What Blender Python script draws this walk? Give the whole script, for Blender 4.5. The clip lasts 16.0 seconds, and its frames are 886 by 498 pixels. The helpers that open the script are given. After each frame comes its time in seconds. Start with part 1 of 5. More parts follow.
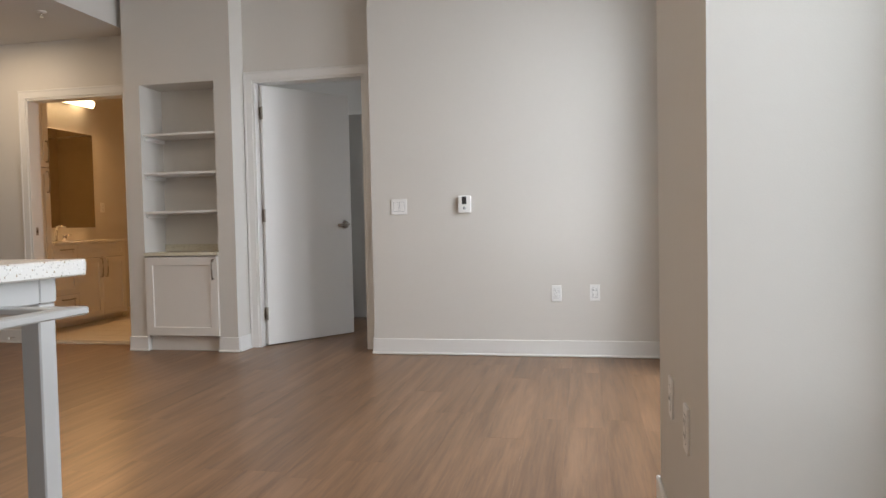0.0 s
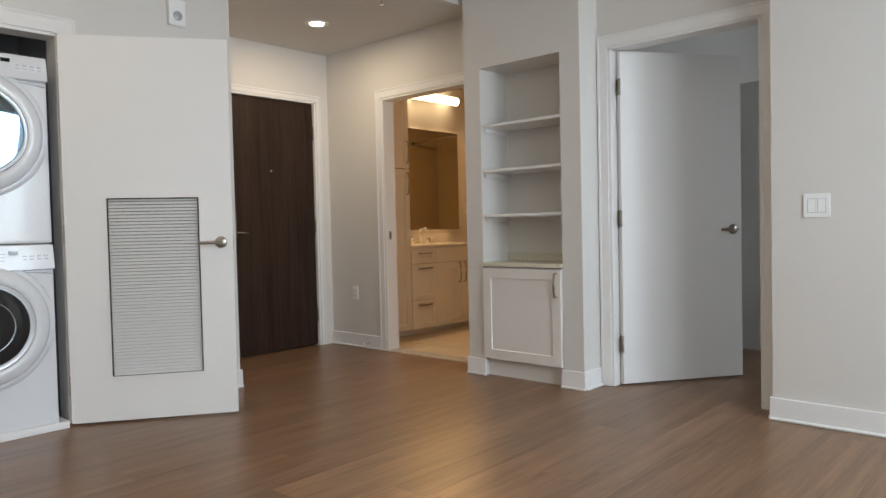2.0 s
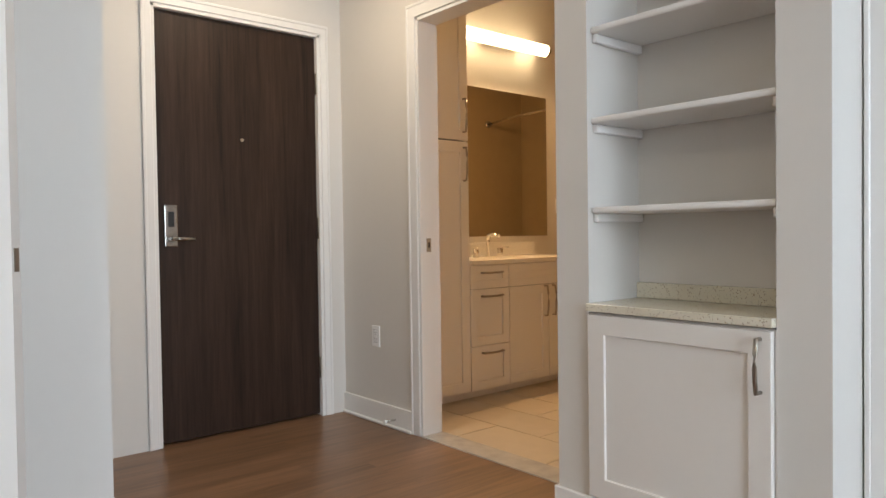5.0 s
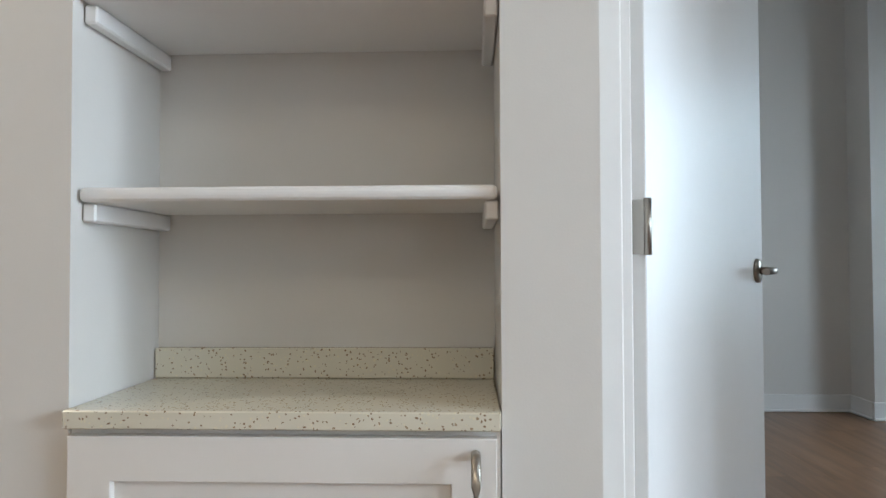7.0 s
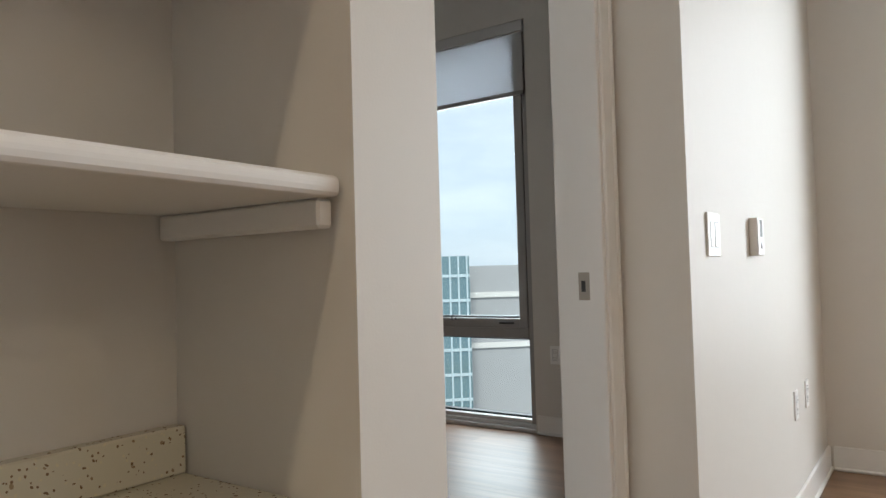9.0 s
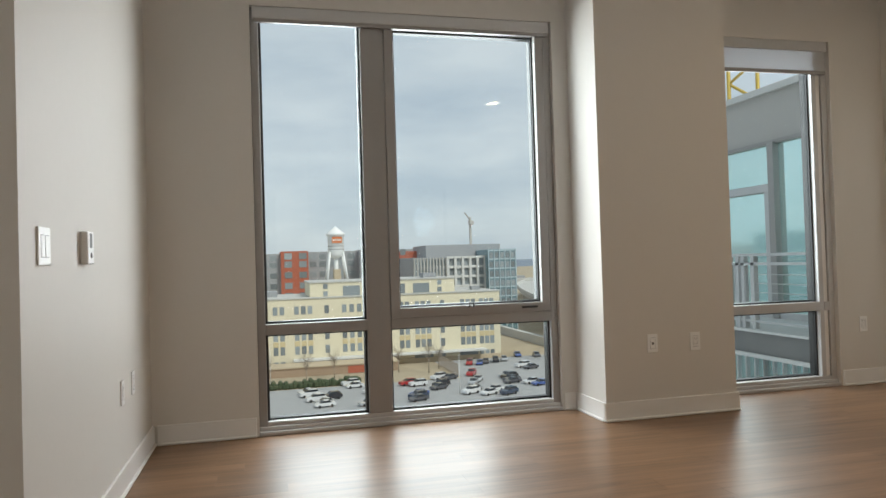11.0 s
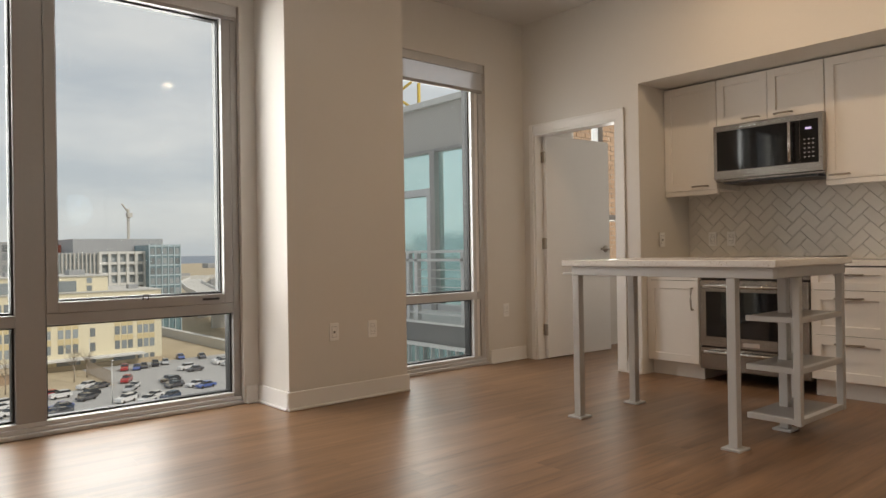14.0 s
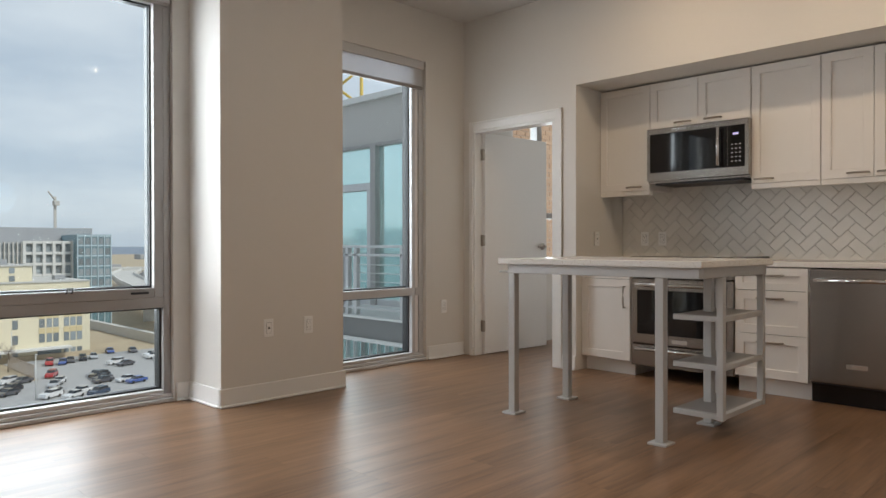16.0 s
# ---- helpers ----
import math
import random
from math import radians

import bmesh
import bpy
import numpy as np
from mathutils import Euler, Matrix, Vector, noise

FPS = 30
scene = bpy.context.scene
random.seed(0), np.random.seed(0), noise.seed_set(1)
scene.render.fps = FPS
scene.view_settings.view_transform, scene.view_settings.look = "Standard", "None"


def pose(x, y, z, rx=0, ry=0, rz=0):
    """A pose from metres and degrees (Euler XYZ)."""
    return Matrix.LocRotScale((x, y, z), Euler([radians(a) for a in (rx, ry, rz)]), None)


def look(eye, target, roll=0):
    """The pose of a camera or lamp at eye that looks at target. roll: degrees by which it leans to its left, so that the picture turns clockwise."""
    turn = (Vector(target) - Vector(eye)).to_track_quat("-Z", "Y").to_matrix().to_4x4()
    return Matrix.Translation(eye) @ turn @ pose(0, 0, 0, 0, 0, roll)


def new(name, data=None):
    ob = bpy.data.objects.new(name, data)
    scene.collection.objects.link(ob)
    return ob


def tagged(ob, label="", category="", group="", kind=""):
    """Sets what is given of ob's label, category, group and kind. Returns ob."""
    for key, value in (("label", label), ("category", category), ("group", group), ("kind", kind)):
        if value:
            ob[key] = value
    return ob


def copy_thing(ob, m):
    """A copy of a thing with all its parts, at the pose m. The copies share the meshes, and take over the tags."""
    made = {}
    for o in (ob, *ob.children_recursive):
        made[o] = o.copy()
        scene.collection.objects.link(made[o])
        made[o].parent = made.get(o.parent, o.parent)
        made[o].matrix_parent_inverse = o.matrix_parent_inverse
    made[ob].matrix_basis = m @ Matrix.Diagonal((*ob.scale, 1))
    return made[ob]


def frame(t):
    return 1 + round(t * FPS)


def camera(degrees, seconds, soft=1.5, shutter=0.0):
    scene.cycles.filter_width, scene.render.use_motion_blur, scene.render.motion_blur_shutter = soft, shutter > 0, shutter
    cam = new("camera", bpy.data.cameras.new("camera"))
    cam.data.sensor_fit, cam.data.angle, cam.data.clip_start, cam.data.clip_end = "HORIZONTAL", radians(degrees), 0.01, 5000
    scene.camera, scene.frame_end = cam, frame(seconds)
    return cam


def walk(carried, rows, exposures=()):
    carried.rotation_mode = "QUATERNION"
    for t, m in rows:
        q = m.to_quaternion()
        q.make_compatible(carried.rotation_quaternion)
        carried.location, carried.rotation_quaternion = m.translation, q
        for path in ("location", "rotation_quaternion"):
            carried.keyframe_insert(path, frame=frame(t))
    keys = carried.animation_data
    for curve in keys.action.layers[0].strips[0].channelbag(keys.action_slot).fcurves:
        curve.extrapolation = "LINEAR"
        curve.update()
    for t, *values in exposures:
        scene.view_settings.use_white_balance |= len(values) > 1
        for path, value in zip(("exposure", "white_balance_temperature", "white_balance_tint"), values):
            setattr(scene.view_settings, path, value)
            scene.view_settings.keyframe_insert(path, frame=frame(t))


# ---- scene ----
cam = camera(64.4, 16.0)
PATH = [
    (0, (0.338, -0.185, 0.98), (-0.053, 1.775, 0.906), -1.2),
    (0.5, (0.318, 0.084, 1.013), (-0.412, 1.945, 0.939), -1.6),
    (1, (0.242, 0.417, 1.023), (-0.685, 2.188, 0.949), -1.5),
    (1.5, (0.123, 0.773, 1.011), (-0.966, 2.448, 0.946), -1.3),
    (2, (-0.033, 1.08, 1.045), (-1.378, 2.56, 0.981), -1.3),
    (2.5, (-0.26, 1.367, 1.048), (-1.774, 2.672, 0.99), -1.2),
    (3, (-0.494, 1.674, 1.055), (-2.11, 2.849, 0.994), -1.0),
    (3.2, (-0.584, 1.807, 1.071), (-2.243, 2.922, 1.012), -1.0),
    (5.3, (-1.749, 3.09, 1.021), (-3.188, 4.478, 0.989), -0.7),
    (5.5, (-1.855, 3.193, 1.014), (-3.182, 4.689, 0.99), -0.5),
    (6, (-2.112, 3.459, 1.014), (-3.119, 5.187, 1.007), -0.3),
    (6.5, (-2.33, 3.667, 1.018), (-2.921, 5.578, 1.025), -0.4),
    (7, (-2.511, 3.854, 0.998), (-2.596, 5.851, 1.049), -0.2),
    (7.5, (-2.637, 4.065, 1.011), (-2.205, 6.017, 1.058), 0.2),
    (8, (-2.768, 4.222, 1.029), (-1.82, 5.982, 1.09), -0.3),
    (8.5, (-2.896, 4.346, 1.008), (-1.533, 5.808, 1.08), -1.0),
    (9, (-2.987, 4.413, 1.019), (-1.356, 5.569, 1.092), -1.6),
    (9.5, (-3.145, 4.408, 1.036), (-1.29, 5.151, 1.121), -2.6),
    (10, (-3.378, 4.279, 1.063), (-1.401, 4.578, 1.116), -1.8),
    (10.2, (-3.421, 4.244, 1.061), (-1.425, 4.36, 1.107), -1.7),
    (12.3, (-3.385, 4.312, 0.966), (-1.669, 3.285, 0.99), -1.7),
    (12.5, (-3.384, 4.325, 0.967), (-1.695, 3.255, 0.988), -1.6),
    (13, (-3.396, 4.344, 0.973), (-1.765, 3.185, 0.987), -1.5),
    (13.5, (-3.397, 4.354, 0.98), (-1.826, 3.117, 0.99), -1.2),
    (14, (-3.395, 4.352, 0.983), (-1.875, 3.053, 0.99), -0.9),
    (14.5, (-3.395, 4.354, 0.989), (-1.916, 3.008, 0.991), -0.7),
    (15, (-3.403, 4.346, 0.995), (-1.954, 2.968, 0.992), -0.5),
    (15.5, (-3.403, 4.343, 0.993), (-1.98, 2.939, 0.987), -0.3),
    (16, (-3.409, 4.336, 0.996), (-2.002, 2.914, 0.986), -0.1),
]
# seconds, stops, kelvin, tint
EXPOSURES = [
    (0, -0.16, 6500, 14), (1, -0.02, 6050, 10), (3, 0.0, 6200, 10), (5.5, 0.36, 6000, 10), (6.5, 0.28, 6000, 9), (7, 0.58, 5700, 7), (7.5, 0.8, 5850, 7), (8, 0.8, 6000, 8), (8.5, 0.35, 6350, 9), (9, 0.24, 6500, 11),
    (10.2, -0.2, 6850, 12), (12.3, -0.43, 6600, 8), (13, -0.43, 7000, 12), (14, -0.38, 7650, 18), (15, -0.22, 7250, 17), (16, -0.28, 6600, 14)]
walk(cam, [(t, look(eye, target, roll)) for t, eye, target, roll in PATH], EXPOSURES)

# ---- world, sun, lamps ----
world = bpy.data.worlds.new("sky")
scene.world = world
world.use_nodes = True
wn, wl = world.node_tree.nodes, world.node_tree.links
wn.clear()
w_out = wn.new("ShaderNodeOutputWorld")
w_bg = wn.new("ShaderNodeBackground")
w_sky = wn.new("ShaderNodeTexSky")
w_sky.sky_type = "NISHITA"
w_sky.sun_disc = False
w_sky.sun_elevation, w_sky.sun_rotation = radians(47), radians(240)
w_tc = wn.new("ShaderNodeTexCoord")
w_map = wn.new("ShaderNodeMapping")
w_map.inputs["Scale"].default_value = (1.6, 1.6, 5.5)
w_noise = wn.new("ShaderNodeTexNoise")
w_noise.inputs["Scale"].default_value = 2.2
w_noise.inputs["Detail"].default_value = 7
w_noise.inputs["Roughness"].default_value = 0.55
w_ramp = wn.new("ShaderNodeValToRGB")
w_ramp.color_ramp.elements[0].position, w_ramp.color_ramp.elements[0].color = 0.36, (5.5, 6.4, 7.4, 1)
w_ramp.color_ramp.elements[1].position, w_ramp.color_ramp.elements[1].color = 0.68, (7.7, 8.3, 8.9, 1)
w_mix = wn.new("ShaderNodeMix")
w_mix.data_type = "RGBA"
w_mix.inputs["Factor"].default_value = 0.86
wl.new(w_tc.outputs["Generated"], w_map.inputs["Vector"])
wl.new(w_map.outputs["Vector"], w_noise.inputs["Vector"])
wl.new(w_noise.outputs["Fac"], w_ramp.inputs["Fac"])
wl.new(w_sky.outputs["Color"], w_mix.inputs["A"])
wl.new(w_ramp.outputs["Color"], w_mix.inputs["B"])
wl.new(w_mix.outputs["Result"], w_bg.inputs["Color"])
w_bg.inputs["Strength"].default_value = 0.126
wl.new(w_bg.outputs["Background"], w_out.inputs["Surface"])

sun_data = bpy.data.lights.new("sun", "SUN")
sun_data.energy, sun_data.angle, sun_data.color = 3.2, radians(14), (1.0, 0.96, 0.9)
sun = new("sun", sun_data)
sun.matrix_world = look((-60, -35, 75), (0, 0, 0))


def area_lamp(name, m, size_x, size_y, watts, colour, shape="RECTANGLE"):
    d = bpy.data.lights.new(name, "AREA")
    d.shape, d.size, d.size_y, d.energy, d.color = shape, size_x, size_y, watts, colour
    ob = new(name, d)
    ob.matrix_world = m
    return ob


SKY_TINT = (0.89, 0.955, 1.0)
# sky light entering through the window openings, just outside the glass
area_lamp("window_skylight_big", pose(1.72, 3.33, 1.75, 0, 66, 0), 2.6, 1.7, 180, SKY_TINT)
area_lamp("window_skylight_narrow", pose(1.66, 0.66, 1.7, 0, 66, 0), 2.5, 1.3, 70, SKY_TINT)
area_lamp("window_skylight_bedroom", pose(1.66, 7.2, 1.6, 0, 66, 0), 2.4, 1.3, 64, SKY_TINT)
area_lamp("window_skylight_den", pose(1.2, -2.1, 1.6, 0, 90, 0), 1.5, 1.6, 40, SKY_TINT)
WARM = (1.0, 0.56, 0.22)

# ---- materials ----
def mat(name, colour, rough=0.5, metal=0.0, grain=0.0, grain_scale=40.0, bump=0.0, bump_scale=120.0, coat=0.0, spec=0.5, stain=0.0, random_value=0.0):
    m = bpy.data.materials.new(name)
    m.use_nodes = True
    n, l = m.node_tree.nodes, m.node_tree.links
    b = n["Principled BSDF"]
    b.inputs["Base Color"].default_value = (*colour, 1)
    b.inputs["Roughness"].default_value = rough
    b.inputs["Metallic"].default_value = metal
    b.inputs["Specular IOR Level"].default_value = spec
    b.inputs["Coat Weight"].default_value = coat
    tc = n.new("ShaderNodeTexCoord")
    if grain or stain or random_value:
        g = n.new("ShaderNodeTexNoise")
        g.inputs["Scale"].default_value = grain_scale
        g.inputs["Detail"].default_value = 6
        l.new(tc.outputs["Object"], g.inputs["Vector"])
        s = n.new("ShaderNodeTexNoise")
        s.inputs["Scale"].default_value = 1.3
        s.inputs["Detail"].default_value = 3
        l.new(tc.outputs["Object"], s.inputs["Vector"])
        r1 = n.new("ShaderNodeMapRange")
        r1.inputs["To Min"].default_value, r1.inputs["To Max"].default_value = 1 - grain, 1 + grain
        l.new(g.outputs["Fac"], r1.inputs["Value"])
        r2 = n.new("ShaderNodeMapRange")
        r2.inputs["To Min"].default_value, r2.inputs["To Max"].default_value = 1 - stain, 1 + stain
        l.new(s.outputs["Fac"], r2.inputs["Value"])
        mu = n.new("ShaderNodeMath")
        mu.operation = "MULTIPLY"
        l.new(r1.outputs["Result"], mu.inputs[0])
        l.new(r2.outputs["Result"], mu.inputs[1])
        hs = n.new("ShaderNodeHueSaturation")
        hs.inputs["Color"].default_value = (*colour, 1)
        if random_value:
            oi = n.new("ShaderNodeObjectInfo")
            r3 = n.new("ShaderNodeMapRange")
            r3.inputs["To Min"].default_value, r3.inputs["To Max"].default_value = 1 - random_value, 1 + random_value
            l.new(oi.outputs["Random"], r3.inputs["Value"])
            mu2 = n.new("ShaderNodeMath")
            mu2.operation = "MULTIPLY"
            l.new(mu.outputs[0], mu2.inputs[0])
            l.new(r3.outputs["Result"], mu2.inputs[1])
            mu = mu2
        l.new(mu.outputs[0], hs.inputs["Value"])
        l.new(hs.outputs["Color"], b.inputs["Base Color"])
    if bump:
        bn = n.new("ShaderNodeTexNoise")
        bn.inputs["Scale"].default_value = bump_scale
        bn.inputs["Detail"].default_value = 4
        l.new(tc.outputs["Object"], bn.inputs["Vector"])
        bp = n.new("ShaderNodeBump")
        bp.inputs["Strength"].default_value = bump
        bp.inputs["Distance"].default_value = 0.004
        l.new(bn.outputs["Fac"], bp.inputs["Height"])
        l.new(bp.outputs["Normal"], b.inputs["Normal"])
    return m


def mat_wood(name, dark, light, along="Y", rough=0.35, spread=0.12, scale=1.0, spec=0.5):
    """Long grain along one axis, knots and pores, and a tone that differs from board to board."""
    m = bpy.data.materials.new(name)
    m.use_nodes = True
    n, l = m.node_tree.nodes, m.node_tree.links
    b = n["Principled BSDF"]
    geo = n.new("ShaderNodeNewGeometry")
    oi = n.new("ShaderNodeObjectInfo")
    off = n.new("ShaderNodeVectorMath")
    off.operation = "MULTIPLY_ADD"
    l.new(oi.outputs["Random"], off.inputs[0])
    off.inputs[1].default_value = (7.3, 11.9, 5.1)
    l.new(geo.outputs["Position"], off.inputs[2])
    def streak(sc, detail):
        mp = n.new("ShaderNodeMapping")
        mp.inputs["Scale"].default_value = {"Y": (sc, sc * 0.06, sc), "Z": (sc, sc, sc * 0.05), "X": (sc * 0.06, sc, sc)}[along]
        l.new(off.outputs[0], mp.inputs["Vector"])
        t = n.new("ShaderNodeTexNoise")
        t.inputs["Scale"].default_value = scale
        t.inputs["Detail"].default_value = detail
        t.inputs["Roughness"].default_value = 0.62
        t.inputs["Distortion"].default_value = 0.4
        l.new(mp.outputs["Vector"], t.inputs["Vector"])
        return t
    a, c = streak(16, 8), streak(70, 5)
    mx = n.new("ShaderNodeMath")
    mx.operation = "MULTIPLY_ADD"
    mx.inputs[1].default_value = 0.45
    l.new(c.outputs["Fac"], mx.inputs[0])
    half = n.new("ShaderNodeMath")
    half.operation = "MULTIPLY"
    half.inputs[1].default_value = 0.65
    l.new(a.outputs["Fac"], half.inputs[0])
    l.new(half.outputs[0], mx.inputs[2])
    ramp = n.new("ShaderNodeValToRGB")
    ramp.color_ramp.elements[0].position, ramp.color_ramp.elements[0].color = 0.36, (*dark, 1)
    ramp.color_ramp.elements[1].position, ramp.color_ramp.elements[1].color = 0.72, (*light, 1)
    l.new(mx.outputs[0], ramp.inputs["Fac"])
    hs = n.new("ShaderNodeHueSaturation")
    r3 = n.new("ShaderNodeMapRange")
    r3.inputs["To Min"].default_value, r3.inputs["To Max"].default_value = 1 - spread, 1 + spread
    l.new(oi.outputs["Random"], r3.inputs["Value"])
    l.new(r3.outputs["Result"], hs.inputs["Value"])
    l.new(ramp.outputs["Color"], hs.inputs["Color"])
    l.new(hs.outputs["Color"], b.inputs["Base Color"])
    rr = n.new("ShaderNodeMapRange")
    rr.inputs["To Min"].default_value, rr.inputs["To Max"].default_value = rough - 0.06, rough + 0.1
    l.new(c.outputs["Fac"], rr.inputs["Value"])
    l.new(rr.outputs["Result"], b.inputs["Roughness"])
    b.inputs["Specular IOR Level"].default_value = spec
    bp = n.new("ShaderNodeBump")
    bp.inputs["Strength"].default_value = 0.12
    bp.inputs["Distance"].default_value = 0.002
    l.new(c.outputs["Fac"], bp.inputs["Height"])
    l.new(bp.outputs["Normal"], b.inputs["Normal"])
    return m


def mat_quartz(name, base, chip, dark):
    """Pale engineered stone with scattered chips."""
    m = bpy.data.materials.new(name)
    m.use_nodes = True
    n, l = m.node_tree.nodes, m.node_tree.links
    b = n["Principled BSDF"]
    tc = n.new("ShaderNodeTexCoord")
    wob = n.new("ShaderNodeTexNoise")
    wob.inputs["Scale"].default_value = 60
    l.new(tc.outputs["Object"], wob.inputs["Vector"])
    add = n.new("ShaderNodeVectorMath")
    add.operation = "MULTIPLY_ADD"
    l.new(wob.outputs["Color"], add.inputs[0])
    add.inputs[1].default_value = (0.012, 0.012, 0.012)
    l.new(tc.outputs["Object"], add.inputs[2])
    col = None
    for sc, thr, c in ((130, 0.22, chip), (150, 0.24, dark), (85, 0.17, (0.36, 0.27, 0.17))):
        v = n.new("ShaderNodeTexVoronoi")
        v.inputs["Scale"].default_value = sc
        l.new(add.outputs[0], v.inputs["Vector"])
        th = n.new("ShaderNodeMath")
        th.operation = "LESS_THAN"
        th.inputs[1].default_value = thr
        l.new(v.outputs["Distance"], th.inputs[0])
        sep = n.new("ShaderNodeSeparateColor")
        l.new(v.outputs["Color"], sep.inputs["Color"])
        pick = n.new("ShaderNodeMath")
        pick.operation = "GREATER_THAN"
        pick.inputs[1].default_value = 0.45
        l.new(sep.outputs["Red"], pick.inputs[0])
        both = n.new("ShaderNodeMath")
        both.operation = "MULTIPLY"
        l.new(th.outputs[0], both.inputs[0])
        l.new(pick.outputs[0], both.inputs[1])
        mx = n.new("ShaderNodeMix")
        mx.data_type = "RGBA"
        l.new(both.outputs[0], mx.inputs["Factor"])
        if col is None:
            mx.inputs["A"].default_value = (*base, 1)
        else:
            l.new(col, mx.inputs["A"])
        mx.inputs["B"].default_value = (*c, 1)
        col = mx.outputs["Result"]
    l.new(col, b.inputs["Base Color"])
    b.inputs["Roughness"].default_value = 0.22
    return m


def mat_glass(name, tint, gloss=0.06):
    """Window pane: clear, faintly tinted, with a mirror-like film that grows at a slant."""
    m = bpy.data.materials.new(name)
    m.use_nodes = True
    n, l = m.node_tree.nodes, m.node_tree.links
    n.clear()
    out = n.new("ShaderNodeOutputMaterial")
    tr = n.new("ShaderNodeBsdfTransparent")
    tr.inputs["Color"].default_value = (*tint, 1)
    gl = n.new("ShaderNodeBsdfGlossy")
    gl.inputs["Roughness"].default_value = 0.01
    lw = n.new("ShaderNodeLayerWeight")
    lw.inputs["Blend"].default_value = 0.5
    pw = n.new("ShaderNodeMath")
    pw.operation = "POWER"
    pw.inputs[1].default_value = 5
    l.new(lw.outputs["Facing"], pw.inputs[0])
    fr = n.new("ShaderNodeMath")
    fr.operation = "MULTIPLY_ADD"
    fr.inputs[1].default_value = 0.9
    fr.inputs[2].default_value = 0.02
    l.new(pw.outputs[0], fr.inputs[0])
    mx = n.new("ShaderNodeMixShader")
    l.new(fr.outputs[0], mx.inputs[0])
    l.new(tr.outputs[0], mx.inputs[1])
    l.new(gl.outputs[0], mx.inputs[2])
    l.new(mx.outputs[0], out.inputs["Surface"])
    return m


def mat_emit(name, colour, strength):
    m = bpy.data.materials.new(name)
    m.use_nodes = True
    b = m.node_tree.nodes["Principled BSDF"]
    b.inputs["Base Color"].default_value = (0.9, 0.9, 0.88, 1)
    b.inputs["Emission Color"].default_value = (*colour, 1)
    b.inputs["Emission Strength"].default_value = strength
    return m


M_WALL = mat("wall_paint", (0.69, 0.665, 0.625), 0.6, grain=0.012, grain_scale=30, bump=0.05, bump_scale=260, stain=0.02)
M_CEIL = mat("ceiling_paint", (0.64, 0.62, 0.59), 0.8, grain=0.012, bump=0.05, bump_scale=200, stain=0.02)
M_TRIM = mat("trim_paint", (0.80, 0.79, 0.77), 0.32, grain=0.012, bump=0.015, stain=0.02)
M_DOOR = mat("door_paint", (0.79, 0.78, 0.76), 0.38, grain=0.012, bump=0.03, bump_scale=180, stain=0.02)
M_CAB = mat("cabinet_paint", (0.78, 0.75, 0.71), 0.33, grain=0.012, bump=0.01, stain=0.02)
# near-black that stands in for shade in gaps and behind leaves
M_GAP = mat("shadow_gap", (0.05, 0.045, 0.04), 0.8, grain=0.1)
M_FLOOR = mat_wood("oak_plank", (0.112, 0.062, 0.033), (0.305, 0.175, 0.098), "Y", 0.33, 0.10, spec=0.48)
M_SUB = mat("subfloor", (0.05, 0.03, 0.018), 0.7, grain=0.1)
M_ENTRY = mat_wood("walnut_door", (0.010, 0.0055, 0.004), (0.050, 0.027, 0.017), "Z", 0.46, 0.03, spec=0.25)
M_QUARTZ = mat_quartz("speckled_quartz", (0.68, 0.64, 0.52), (0.74, 0.68, 0.50), (0.24, 0.16, 0.09))
M_WHITEQ = mat_quartz("white_quartz", (0.74, 0.72, 0.68), (0.8, 0.79, 0.76), (0.50, 0.48, 0.45))
M_STEEL = mat("brushed_steel", (0.36, 0.335, 0.31), 0.25, 1.0, grain=0.05, grain_scale=60, bump=0.03, bump_scale=300)
M_NICKEL = mat("satin_nickel", (0.38, 0.345, 0.30), 0.28, 1.0, grain=0.03)
M_CHROME = mat("chrome", (0.72, 0.71, 0.70), 0.08, 1.0, grain=0.01)
M_ALU = mat("grey_aluminium", (0.36, 0.35, 0.34), 0.42, 0.35, grain=0.03, bump=0.02, stain=0.03)
M_ALU_L = mat("pale_aluminium", (0.58, 0.58, 0.58), 0.36, 0.3, grain=0.03, stain=0.03)
M_GASKET = mat("black_gasket", (0.015, 0.015, 0.016), 0.5, grain=0.1)
M_GLASS = mat_glass("window_glass", (0.93, 0.97, 0.97))
M_SHADE = mat("roller_shade", (0.66, 0.66, 0.65), 0.8, grain=0.04, grain_scale=300, bump=0.1, bump_scale=500)
sn, sl = M_SHADE.node_tree.nodes, M_SHADE.node_tree.links
s_tr = sn.new("ShaderNodeBsdfTranslucent")
s_tr.inputs["Color"].default_value = (0.62, 0.64, 0.68, 1)
s_mix = sn.new("ShaderNodeMixShader")
s_mix.inputs[0].default_value = 0.34
sl.new(sn["Principled BSDF"].outputs[0], s_mix.inputs[1])
sl.new(s_tr.outputs[0], s_mix.inputs[2])
sl.new(s_mix.outputs[0], sn["Material Output"].inputs["Surface"])
M_ISLAND = mat("island_frame_paint", (0.50, 0.50, 0.49), 0.38, 0.1, grain=0.02, stain=0.03)
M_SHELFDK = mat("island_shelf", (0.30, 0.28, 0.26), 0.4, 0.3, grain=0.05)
M_APPL = mat("appliance_enamel", (0.72, 0.735, 0.755), 0.16, grain=0.008, coat=0.3)
M_APPLG = mat("appliance_grey", (0.55, 0.56, 0.58), 0.25, 0.4, grain=0.02)
M_BLACK = mat("black_glass", (0.008, 0.008, 0.009), 0.05, grain=0.02)
M_DARK = mat("dark_plastic", (0.02, 0.02, 0.022), 0.35, grain=0.05)
